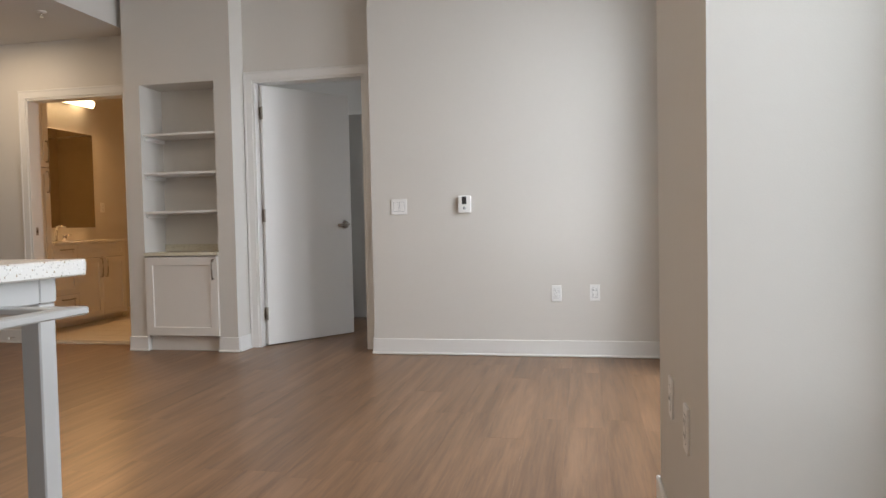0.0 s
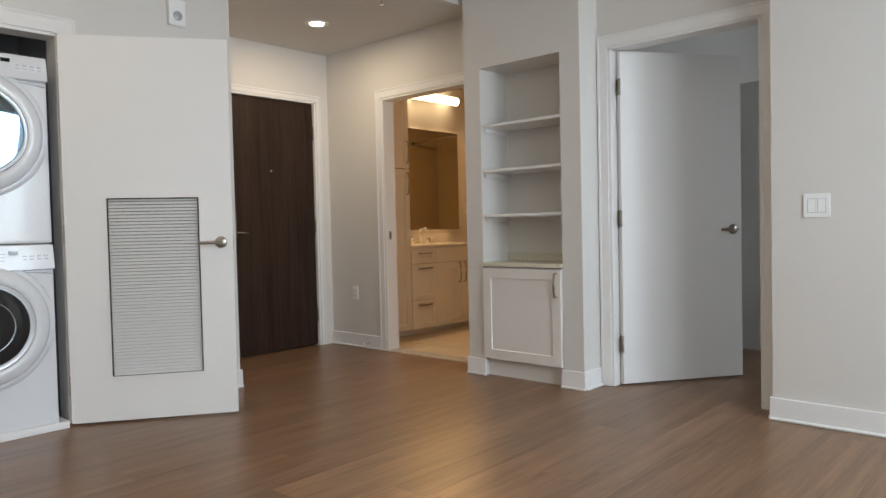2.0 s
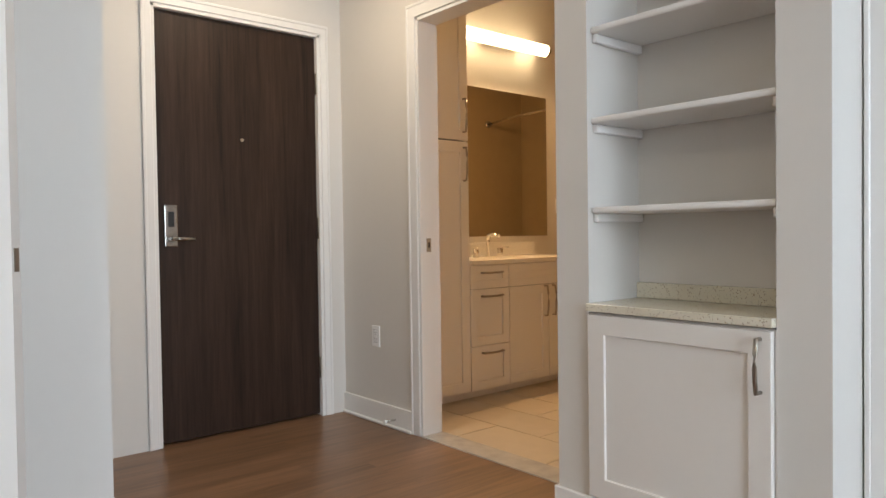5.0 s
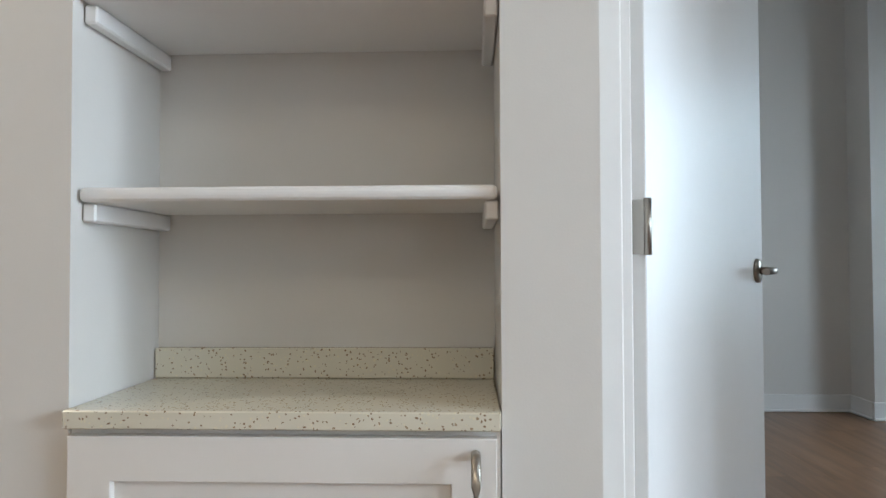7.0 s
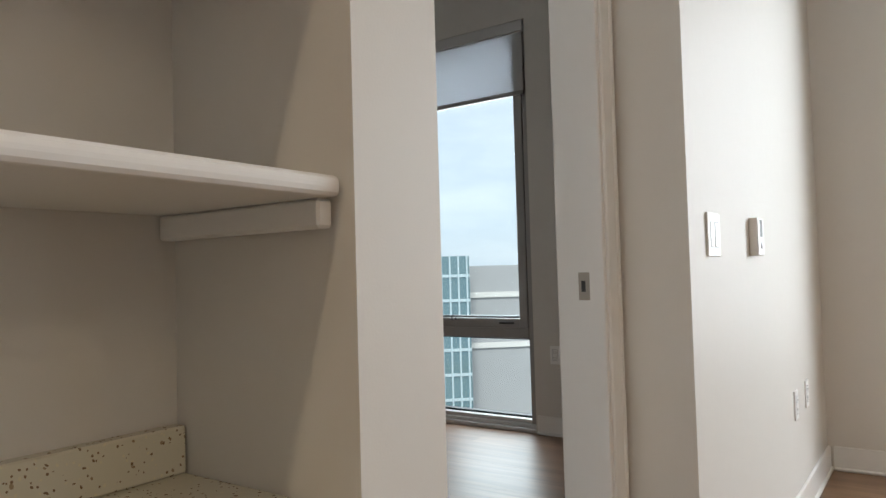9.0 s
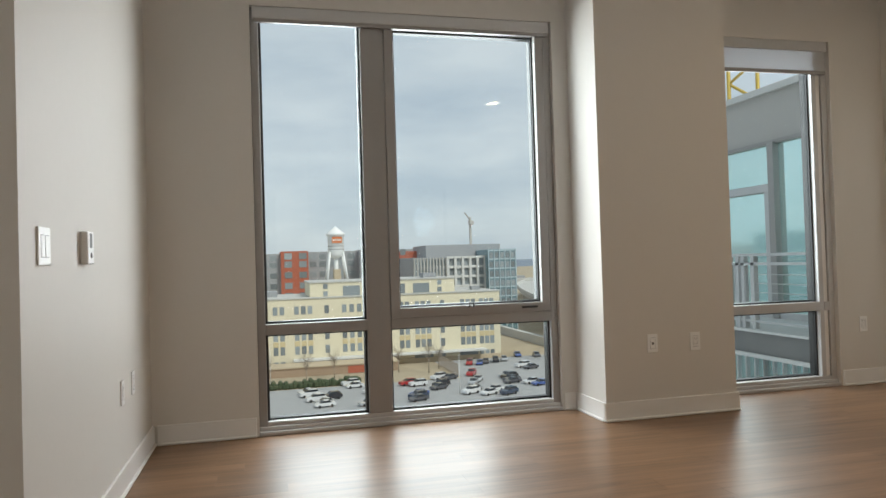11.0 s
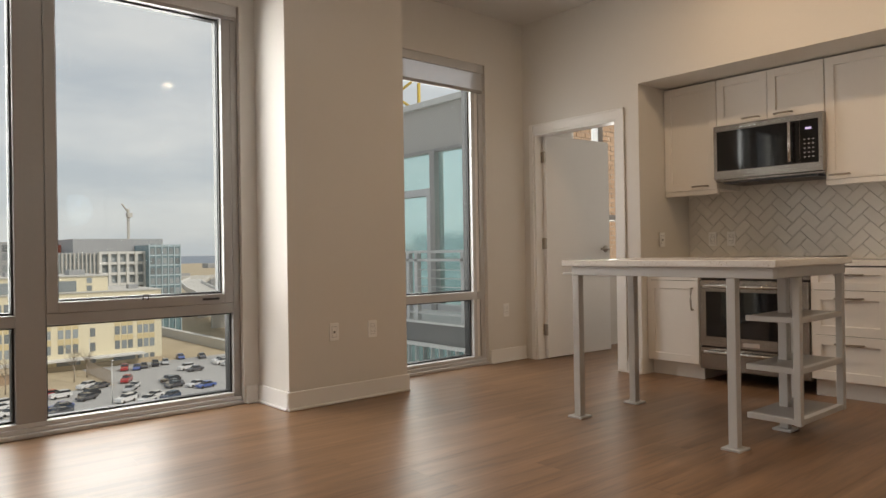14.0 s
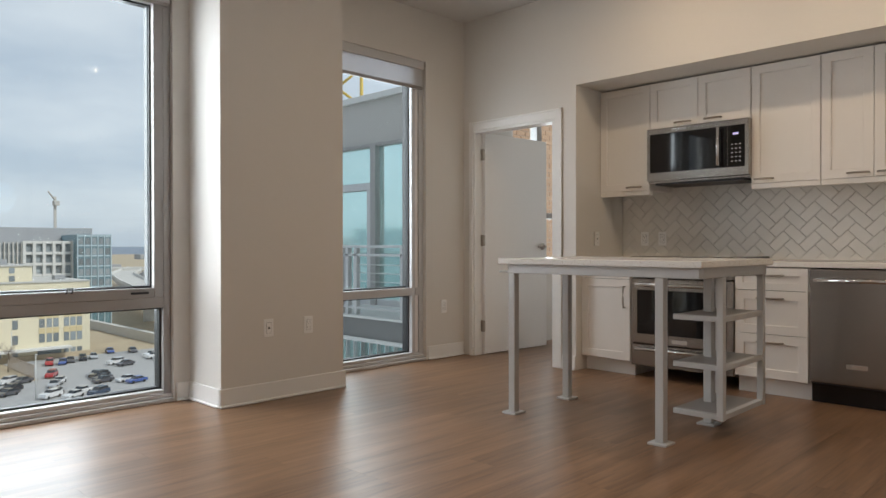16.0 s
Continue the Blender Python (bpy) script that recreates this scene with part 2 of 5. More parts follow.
M_DRUM = mat("drum_steel", (0.35, 0.35, 0.36), 0.25, 1.0, grain=0.05)
M_SMOKE = mat("smoked_door_glass", (0.02, 0.021, 0.023), 0.05, grain=0.02, spec=0.6)
M_DRYGLASS = mat("mirrored_door_glass", (0.36, 0.46, 0.53), 0.03, 1.0)
# closet inside walls, a darker grey than the room walls
M_CLOSET = mat("closet_inside_grey", (0.42, 0.42, 0.42), 0.8, grain=0.03, stain=0.05)
M_TILE = mat("gloss_tile", (0.76, 0.74, 0.70), 0.14, grain=0.015, grain_scale=15, bump=0.05, bump_scale=25, random_value=0.03)
M_GROUT = mat("grout", (0.68, 0.66, 0.62), 0.9, grain=0.06)
M_BGROUT = mat("bath_floor_grout", (0.46, 0.40, 0.32), 0.9, grain=0.05)
M_BTILE = mat("bath_floor_tile", (0.54, 0.47, 0.37), 0.4, grain=0.08, grain_scale=12, stain=0.06, random_value=0.04)
M_STILE = mat("shower_wall_tile", (0.36, 0.27, 0.15), 0.35, grain=0.08, grain_scale=8, stain=0.08, random_value=0.05)
M_MARBLE = mat("marble_sill", (0.50, 0.48, 0.45), 0.25, grain=0.35, grain_scale=14, stain=0.1)
M_MIRROR = mat("mirror", (0.86, 0.86, 0.84), 0.01, 1.0)
M_PLASTIC = mat("white_plastic", (0.86, 0.86, 0.85), 0.35, grain=0.01)
M_SLOT = mat("slot_dark", (0.04, 0.04, 0.04), 0.6, grain=0.1)
M_BARLIGHT = mat_emit("light_bar_lens", (1.0, 0.70, 0.36), 7)
M_CAN = mat_emit("downlight_lens", (1.0, 0.80, 0.55), 14)
M_LED = mat_emit("display_led", (0.25, 0.22, 1.0), 0.7)

# ---- mesh helpers ----
def add_box(bm, x0, x1, y0, y1, z0, z1, bevel=0.0, seg=1):
    xs, ys, zs = sorted((x0, x1)), sorted((y0, y1)), sorted((z0, z1))
    vs = [bm.verts.new((x, y, z)) for z in zs for y in ys for x in xs]
    fs = [bm.faces.new([vs[i] for i in f]) for f in ((0, 2, 3, 1), (4, 5, 7, 6), (0, 1, 5, 4), (2, 6, 7, 3), (0, 4, 6, 2), (1, 3, 7, 5))]
    if bevel:
        es = list({e for f in fs for e in f.edges})
        bmesh.ops.bevel(bm, geom=es, offset=bevel, segments=seg, profile=0.6, affect="EDGES")


def add_cyl(bm, p0, p1, r0, r1=None, n=20, caps=True):
    r1 = r0 if r1 is None else r1
    p0, p1 = Vector(p0), Vector(p1)
    q = (p1 - p0).to_track_quat("Z", "Y").to_matrix()
    rings = []
    for p, r in ((p0, r0), (p1, r1)):
        rings.append([bm.verts.new(p + q @ Vector((r * math.cos(2 * math.pi * i / n), r * math.sin(2 * math.pi * i / n), 0))) for i in range(n)])
    for i in range(n):
        f = bm.faces.new((rings[0][i], rings[0][(i + 1) % n], rings[1][(i + 1) % n], rings[1][i]))
        f.smooth = True
    if caps:
        bm.faces.new(rings[0][::-1])
        bm.faces.new(rings[1])


def add_lathe(bm, profile, centre, axis="X", n=48):
    """Turns (radius, along) pairs round an axis through centre."""
    c = Vector(centre)
    rings = []
    for r, a in profile:
        ring = []
        for i in range(n):
            u, v = r * math.cos(2 * math.pi * i / n), r * math.sin(2 * math.pi * i / n)
            ring.append(bm.verts.new(c + Vector({"X": (a, u, v), "Y": (u, a, v), "Z": (u, v, a)}[axis])))
        rings.append(ring)
    for p, q in zip(rings, rings[1:]):
        for i in range(n):
            bm.faces.new((p[i], p[(i + 1) % n], q[(i + 1) % n], q[i])).smooth = True
    bm.faces.new(rings[0][::-1])
    bm.faces.new(rings[-1])
    bmesh.ops.recalc_face_normals(bm, faces=bm.faces)


def add_tube(bm, pts, r, n=10):
    pts = [Vector(p) for p in pts]
    rings = []
    for i, p in enumerate(pts):
        d = (pts[min(i + 1, len(pts) - 1)] - pts[max(i - 1, 0)]).normalized()
        q = d.to_track_quat("Z", "Y").to_matrix()
        rings.append([bm.verts.new(p + q @ Vector((r * math.cos(2 * math.pi * k / n), r * math.sin(2 * math.pi * k / n), 0))) for k in range(n)])
    for a, b in zip(rings, rings[1:]):
        for k in range(n):
            bm.faces.new((a[k], a[(k + 1) % n], b[(k + 1) % n], b[k])).smooth = True
    bm.faces.new(rings[0][::-1])
    bm.faces.new(rings[-1])


def mesh_of(name, bm, material):
    me = bpy.data.meshes.new(name)
    bm.to_mesh(me)
    bm.free()
    me.materials.append(material)
    return me


def part(name, bm, material, parent=None, label=""):
    ob = new(name, mesh_of(name, bm, material))
    if parent is not None:
        ob.parent = parent
    return tagged(ob, label)


def box_part(name, dims, material, parent=None, label="", bevel=0.0, seg=1):
    bm = bmesh.new()
    add_box(bm, *dims, bevel, seg)
    return part(name, bm, material, parent, label)


def boxes_part(name, boxes, material, parent=None, label="", bevel=0.0):
    bm = bmesh.new()
    for d in boxes:
        add_box(bm, *d, bevel)
    return part(name, bm, material, parent, label)


def cyl_part(name, p0, p1, r, material, parent=None, label="", r1=None, n=20):
    bm = bmesh.new()
    add_cyl(bm, p0, p1, r, r1, n)
    return part(name, bm, material, parent, label)


def tube_part(name, pts, r, material, parent=None, label="", n=10):
    bm = bmesh.new()
    add_tube(bm, pts, r, n)
    return part(name, bm, material, parent, label)


def lathe_part(name, profile, centre, axis, material, parent=None, label="", n=48):
    bm = bmesh.new()
    add_lathe(bm, profile, centre, axis, n)
    return part(name, bm, material, parent, label)


def thing(name, label, category, m=None, group="", kind=""):
    ob = new(name)
    ob.empty_display_size = 0.1
    if m is not None:
        ob.matrix_world = m
    return tagged(ob, label, category, group, kind)


def structure(name, boxes, material, label="", bevel=0.0):
    return tagged(boxes_part(name, boxes, material, bevel=bevel), label, kind="structure")


# ---- plan ----
CEIL, LOW = 3.03, 2.61          # main ceiling, dropped entry ceiling
XE, XW = 0.995, -5.11           # window wall, entry wall
YN, YB, YD, YBATH = 4.92, 4.885, 5.10, 5.15   # thermostat wall, shelf block, bedroom door wall, bathroom wall
YS = -0.385                     # wall with the den door and kitchen recess
XC = -4.20                      # laundry closet wall
OUT = 1.22                      # outer face of the facade

# window wall, in one piece with its three openings
structure("wall_east", [
    (XE, OUT, 4.315, 6.55, 0, CEIL), (XE, OUT, 2.345, 4.315, 2.62, CEIL), (XE, OUT, 1.22, 2.345, 0, CEIL),
    (XE, OUT, 0.095, 1.22, 2.59, CEIL), (XE, OUT, -1.10, 0.095, 0, CEIL), (XE, OUT, 6.55, 7.75, 2.66, CEIL), (XE, OUT, 7.75, 9.2, 0, CEIL),
    (XE, OUT, -3.15, -1.10, 0, 0.72), (XE, OUT, -3.15, -1.10, 2.5, CEIL), (XE, OUT, -3.4, -3.15, 0, CEIL)], M_WALL)
structure("column", [(0.583, XE - 0.001, 1.305, 2.235, 0, CEIL)], M_WALL)
structure("wall_thermostat", [(-1.222, XE, YN, 5.22, 0, CEIL)], M_WALL)
structure("wall_bedroom_door", [(-2.325, -2.25, YD, 5.22, 0, CEIL), (-2.25, -1.32, YD, 5.22, 2.15, CEIL), (-1.32, -1.222, YD, 5.22, 0, CEIL)], M_WALL)
# block that holds the shelf niche, hollow behind its front
structure("wall_shelf_block", [
    (-3.256, -3.115, YB, 5.30, 0, CEIL), (-2.47, -2.325, YB, 5.30, 0, CEIL), (-3.115, -2.47, YB, 5.30, 2.125, CEIL), (-3.115, -2.47, 5.185, 5.30, 0.12, 2.125)], M_WALL)
structure("wall_bathroom_door", [(-5.33, -4.395, YBATH, 5.27, 0, 2.96), (-4.395, -3.435, YBATH, 5.27, 2.13, 2.96), (-3.435, -3.256, YBATH, 5.27, 0, 2.96)], M_WALL)
structure("wall_entry", [(XW - 0.12, XW, 3.50, 4.075, 0, 2.8), (XW - 0.12, XW, 4.075, 5.01, 2.18, 2.8), (XW - 0.12, XW, 5.01, YBATH, 0, 2.8)], M_WALL)
structure("wall_closet", [
    (XC - 0.12, XC, 2.56, 3.62, 0, CEIL), (XC - 0.12, XC, 1.69, 2.56, 2.15, CEIL), (XC - 0.12, XC, -1.22, 1.69, 0, CEIL), (XW, XC - 0.12, 3.50, 3.62, 0, CEIL)], M_WALL)
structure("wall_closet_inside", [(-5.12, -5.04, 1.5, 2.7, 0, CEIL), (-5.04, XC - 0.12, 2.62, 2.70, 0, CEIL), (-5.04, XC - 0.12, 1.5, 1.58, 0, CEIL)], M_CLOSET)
structure("wall_south", [(0.87, XE, YS - 0.12, YS, 0, CEIL), (-0.015, 0.87, YS - 0.12, YS, 2.025, CEIL), (-0.225, -0.015, YS - 0.12, YS, 0, CEIL), (-4.2, -0.225, YS - 0.12, YS, 2.27, CEIL)], M_WALL)
structure("wall_kitchen_recess", [(-0.225, -0.12, -1.22, YS - 0.12, 0, CEIL), (-4.2, -0.225, -1.22, -1.10, 0, CEIL), (-4.2, -0.225, -1.10, YS - 0.12, 2.27, 2.37)], M_WALL)
structure("wall_den", [(-0.9, OUT, -3.52, -3.40, 0, CEIL), (-1.02, -0.9, -3.40, -1.22, 0, CEIL), (-0.9, -0.24, -1.34, -1.22, 0, CEIL)], M_WALL)
structure("wall_bedroom", [(-2.45, 0.07, 8.80, 9.1, 0, CEIL), (0.07, XE, 8.52, 9.1, 0, CEIL), (-2.45, -2.33, 5.30, 8.97, 0, CEIL)], M_WALL)
structure("wall_bathroom", [(-5.45, -5.33, 5.15, 9.1, 0, 2.96), (-3.38, -3.27, 5.30, 6.3, 0, 2.96)], M_WALL)
structure("wall_shower", [(-3.38, -3.27, 6.3, 8.949, 0, 2.96), (-5.33, -3.27, 8.95, 9.1, 0, 2.96)], M_STILE)
structure("ceiling", [(XC - 0.12, OUT, -3.52, 9.2, CEIL, CEIL + 0.15), (XW - 0.5, XC - 0.12, -1.22, 2.7, CEIL, CEIL + 0.15)], M_CEIL)
structure("ceiling_entry", [(XW - 0.12, -3.31, 3.62, YBATH, LOW, LOW + 0.1), (-3.41, -3.31, 3.62, YBATH, LOW + 0.1, CEIL), (XC, -3.41, 3.62, 3.72, LOW + 0.1, CEIL)], M_CEIL)
structure("ceiling_bathroom", [(-5.45, -2.33, YBATH, 9.1, 2.96, 3.02)], M_CEIL)
structure("subfloor", [(-5.5, OUT, -3.5, 5.20, -0.25, -0.012), (-2.33, OUT, 5.20, 9.2, -0.25, -0.012), (-5.5, -2.33, 5.20, 9.1, -0.25, -0.012)], M_SUB)


def baseboard(x0, x1, y0, y1, side):
    """A run of baseboard with an eased top and a shoe strip; side is the way its face looks."""
    t, h = 0.014, 0.118
    bm = bmesh.new()
    for (d, hh, b) in ((t, h, 0.004), (t + 0.012, 0.016, 0.005)):
        if side == "S":
            add_box(bm, x0, x1, y0 - d, y0 - 0.0005, 0.0, hh, b)
        elif side == "N":
            add_box(bm, x0, x1, y0 + 0.0005, y0 + d, 0.0, hh, b)
        elif side == "W":
            add_box(bm, x0 - d, x0 - 0.0005, y0, y1, 0.0, hh, b)
        else:
            add_box(bm, x0 + 0.0005, x0 + d, y0, y1, 0.0, hh, b)
    return tagged(part("baseboard", bm, M_TRIM), kind="structure")


for x0, x1, y0, y1, side in (
        (-1.236, XE, YN, YN, "S"), (-1.222, -1.222, YN, YD - 0.02, "W"),
        (XE, XE, 4.33, YN - 0.027, "W"), (XE, XE, 2.25, 2.33, "W"), (0.583, XE, 2.235, 2.235, "N"), (0.583, 0.583, 1.291, 2.249, "W"), (0.583, XE, 1.305, 1.305, "S"),
        (XE, XE, -0.37, 0.08, "W"),
        (-3.270, -3.10, YB, YB, "S"), (-2.485, -2.311, YB, YB, "S"), (-2.325, -2.325, YB, YD - 0.02, "E"), (-3.256, -3.256, YB, YBATH, "W"),
        (-5.11, -4.462, YBATH, YBATH, "S"), (XC, XC, 2.66, 3.634, "E"), (XW, XC, 3.62, 3.62, "N"), (XC, XC, -0.4, 1.59, "E"),
        (-0.225, -0.097, YS, YS, "N"),
        (-2.3, 0.07, 8.80, 8.80, "S"), (0.07, 0.07, 8.52, 8.80, "W"), (0.056, XE, 8.52, 8.52, "S"), (XE, XE, 7.765, 8.506, "W"), (XE, XE, 5.24, 6.535, "W"), (-1.2, XE, 5.22, 5.22, "N"), (XE, XE, -1.3, -0.52, "W")):
    baseboard(x0, x1, y0, y1, side)


def casing(name, lo, hi, top, face, side, w=0.09, left=True, right=True, wall_t=0.12, depth=None):
    """Stepped casing round a doorway with its jamb lining; side S/N: runs along x, side E: runs along y."""
    bm = bmesh.new()
    def put(a0, a1, d0, d1, z0, z1, b=0.004):
        if side == "S":
            add_box(bm, a0, a1, face - d1, face - d0, z0, z1, b)
        elif side == "N":
            add_box(bm, a0, a1, face + d0, face + d1, z0, z1, b)
        else:
            add_box(bm, face + d0, face + d1, a0, a1, z0, z1, b)
    for d, inset in ((0.011, 0.0), (0.015, w - 0.016)):
        if left:
            put(lo - w, lo - inset if inset else lo, 0.0006, d, 0, top + w - inset * 0.0, 0.003)
        if right:
            put(hi + inset if inset else hi, hi + w, 0.0006, d, 0, top + w, 0.003)
        put(lo - (w if left else 0), hi + (w if right else 0), 0.0006, d + 0.0004, top + (inset if inset else 0), top + w + 0.0004, 0.003)
    j = 0.018
    for a0, a1, z0, z1 in ((lo - 0.001, lo + j, 0, top), (hi - j, hi + 0.001, 0, top), (lo, hi, top - j, top + 0.001)):
        put(a0, a1, -wall_t - 0.004, 0.004, z0, z1, 0.002)
    return tagged(part(name, bm, M_TRIM), kind="structure")


casing("door_trim_bedroom", -2.25, -1.32, 2.15, YD, "S", w=0.07)
casing("door_trim_bathroom", -4.395, -3.435, 2.13, YBATH, "S", w=0.07)
casing("door_trim_entry", 4.075, 5.01, 2.18, XW, "E", w=0.05)
casing("door_trim_closet", 1.69, 2.56, 2.15, XC, "E")
casing("door_trim_den", -0.015, 0.87, 2.025, YS, "N", w=0.08, right=False)
structure("door_trim_den_side", [(0.871, 0.915, YS + 0.0006, YS + 0.017, 0, 2.105)], M_TRIM, bevel=0.003)
structure("door_sill_bathroom", [(-4.395, -3.435, YBATH - 0.01, 5.28, -0.008, 0.006)], M_MARBLE, bevel=0.003)


# ---- doors ----
def lever_set(parent, u, z, y_face, flip=1, back=True, thick=0.042):
    """Rose and lever on both faces of a leaf whose plane is local xz, hinge at x=0."""
    for s in ((1, -1) if back else (1,)):
        y = y_face if s > 0 else y_face - thick
        rose = lathe_part("handle_rose", [(0.001, 0), (0.033, 0), (0.033, s * 0.006), (0.028, s * 0.011), (0.001, s * 0.012)], (u, y, z), "Y", M_NICKEL, parent, "satin nickel door rose", 28)
        bm = bmesh.new()
        add_cyl(bm, (u, y + s * 0.008, z), (u, y + s * 0.052, z), 0.011, 0.009, 14)
        add_tube(bm, [(u, y + s * 0.046, z), (u - flip * 0.03, y + s * 0.052, z), (u - flip * 0.115, y + s * 0.050, z - 0.002)], 0.0095, 12)
        part("lever", bm, M_NICKEL, rose, "satin nickel lever")


def leaf_door(name, m, width, height, label, material=M_DOOR, hinges=(0.22, 1.05, 1.92), vent=None, lever=True, kind="structure", hinge_side=1, hinge_w=0.004):
    """A flat door leaf: local x from the hinge to the latch, local y through the thickness (0 to -0.042)."""
    ob = thing(name, label, "door", m, kind=kind)
    bm = bmesh.new()
    if vent:
        u0, u1, z0, z1 = vent
        for d in ((0, u0, -0.042, 0, 0.012, height), (u1, width, -0.042, 0, 0.012, height), (u0, u1, -0.042, 0, 0.012, z0), (u0, u1, -0.042, 0, z1, height)):
            add_box(bm, *d)
    else:
        add_box(bm, 0, width, -0.042, 0, 0.012, height, 0.002)
    leaf = part("leaf", bm, material, ob)
    for z in hinges:
        h = boxes_part("hinge", [(-hinge_w, 0.0005, -0.040, -0.003, z - 0.05, z + 0.05)], M_NICKEL, ob, "satin nickel hinge")
        cyl_part("knuckle", (-0.006, hinge_side * 0.006 - (0.042 if hinge_side < 0 else 0), z - 0.052), (-0.006, hinge_side * 0.006 - (0.042 if hinge_side < 0 else 0), z + 0.052), 0.007, M_NICKEL, h)
    if lever:
        lever_set(leaf, width - 0.065, 0.985, 0.0)
        box_part("latch_plate", (width - 0.0005, width + 0.0015, -0.033, -0.009, 0.955, 1.015), M_NICKEL, ob)
    if vent:
        fr = 0.016
        boxes_part("grille_frame", [(u0 - fr, u0 + 0.004, -0.046, 0.007, z0 - fr, z1 + fr), (u1 - 0.004, u1 + fr, -0.046, 0.007, z0 - fr, z1 + fr), (u0, u1, -0.046, 0.007, z0 - fr, z0 + 0.004), (u0, u1, -0.046, 0.007, z1 - 0.004, z1 + fr)], M_DOOR, ob, "white return air grille frame")
        # dark strips round the slats, shade of the grille edge put into colour
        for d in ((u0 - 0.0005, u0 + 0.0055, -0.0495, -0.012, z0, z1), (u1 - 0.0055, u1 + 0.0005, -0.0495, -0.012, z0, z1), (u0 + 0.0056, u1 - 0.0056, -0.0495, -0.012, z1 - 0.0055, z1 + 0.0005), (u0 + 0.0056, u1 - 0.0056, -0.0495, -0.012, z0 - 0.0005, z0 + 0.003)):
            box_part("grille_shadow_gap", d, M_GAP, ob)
        sb = bmesh.new()
        w2 = (u1 - u0) / 2
        vs = [sb.verts.new(v) for v in ((-w2, -0.0445, -0.0078), (w2, -0.0445, -0.0078), (w2, -0.026, 0.0078), (-w2, -0.026, 0.0078), (-w2, -0.0475, -0.0066), (w2, -0.0475, -0.0066), (w2, -0.0285, 0.0088), (-w2, -0.0285, 0.0088))]
        for f in ((0, 1, 2, 3), (7, 6, 5, 4), (0, 4, 5, 1), (2, 6, 7, 3), (1, 5, 6, 2), (0, 3, 7, 4)):
            sb.faces.new([vs[i] for i in f])
        sm = mesh_of("slat", sb, M_DOOR)
        n = 53
        # dark sheet added so the slits between slats read as shaded
        box_part("grille_backing", (u0, u1, -0.012, -0.006, z0, z1), M_GAP, ob, "dark sheet behind the slats, shade put into its colour")
        for i in range(n):
            s = new("slat", sm)
            s.parent = ob
            s.location = ((u0 + u1) / 2, 0, z0 + (i + 0.5) * (z1 - z0) / n)
    return ob


def heading(x, y, tx, ty):
    return pose(x, y, 0, 0, 0, math.degrees(math.atan2(ty - y, tx - x)))


leaf_door("door_bedroom", heading(-2.230, 5.175, -1.735, 5.887), 0.865, 2.125, "flat white painted bedroom door, standing open into the bedroom", hinges=(0.27, 1.07, 1.90), hinge_side=-1)
leaf_door("door_laundry", heading(-4.145, 2.548, -3.645, 3.265), 0.874, 2.125, "white laundry door with a louvred return grille, standing open", vent=(0.217, 0.694, 0.26, 1.240))
leaf_door("door_den", heading(0.85, -0.475, 0.795, -1.33), 0.855, 2.015, "flat white painted den door, standing open into the den", hinges=(0.263, 1.04, 1.818), hinge_w=0.02)
leaf_door("door_closet", heading(-2.32, 6.95, -1.48, 6.80), 0.84, 2.125, "flat white painted closet door, standing open in the bedroom", lever=False)
leaf_door("door_bathroom", heading(-3.445, 5.29, -3.425, 6.12), 0.83, 2.12, "flat white painted bathroom door, standing open", hinges=(0.3, 1.1, 1.9))

ent = thing("door_entry", "dark walnut-veneered flat entry door, closed, with keycard lock", "door", kind="structure")
box_part("leaf", (XW - 0.07, XW - 0.025, 4.093, 4.992, 0.012, 2.162), M_ENTRY, ent, bevel=0.002)
# dark sheet behind the leaf, painted shade for the door gaps
box_part("stop", (XW - 0.11, XW - 0.072, 4.085, 5.0, 0.0, 2.17), M_GAP, ent)
for z in (0.28, 1.08, 1.90):
    cyl_part("hinge", (XW - 0.016, 4.996, z - 0.06), (XW - 0.016, 4.996, z + 0.06), 0.009, M_NICKEL, ent, "satin nickel hinge")
lock = box_part("lock_plate", (XW - 0.025, XW - 0.006, 4.125, 4.19, 0.99, 1.20), M_STEEL, ent, "brushed steel keycard lock", 0.006, 2)
box_part("card_slot", (XW - 0.0065, XW - 0.004, 4.143, 4.172, 1.09, 1.165), M_DARK, lock)
tube_part("lever", [(XW - 0.006, 4.158, 1.03), (XW + 0.045, 4.158, 1.03), (XW + 0.05, 4.18, 1.03), (XW + 0.048, 4.255, 1.028)], 0.010, M_STEEL, lock)
cyl_part("peephole", (XW - 0.03, 4.545, 1.55), (XW - 0.020, 4.545, 1.55), 0.009, M_NICKEL, ent, n=16)
structure("wall_corridor", [(-5.9, -5.8, 3.4, 5.3, 0, 2.8)], M_WALL)

for nm, dims in (("bedroom", (-1.3385, -1.3365, 5.135, 5.165, 0.945, 1.015)), ("bathroom", (-4.3785, -4.3765, 5.185, 5.215, 0.945, 1.015))):
    sp = tagged(box_part("strike_plate", dims, M_NICKEL, bevel=0.0005), "satin nickel strike plate on the " + nm + " door jamb", "strike plate")
    s = 1 if nm == "bathroom" else -1
    e = dims[1] if s > 0 else dims[0]
    boxes_part("latch_hole", [(e, e + s * 0.0008, dims[2] + 0.011, dims[3] - 0.008, 0.966, 0.994)], M_DARK, sp)


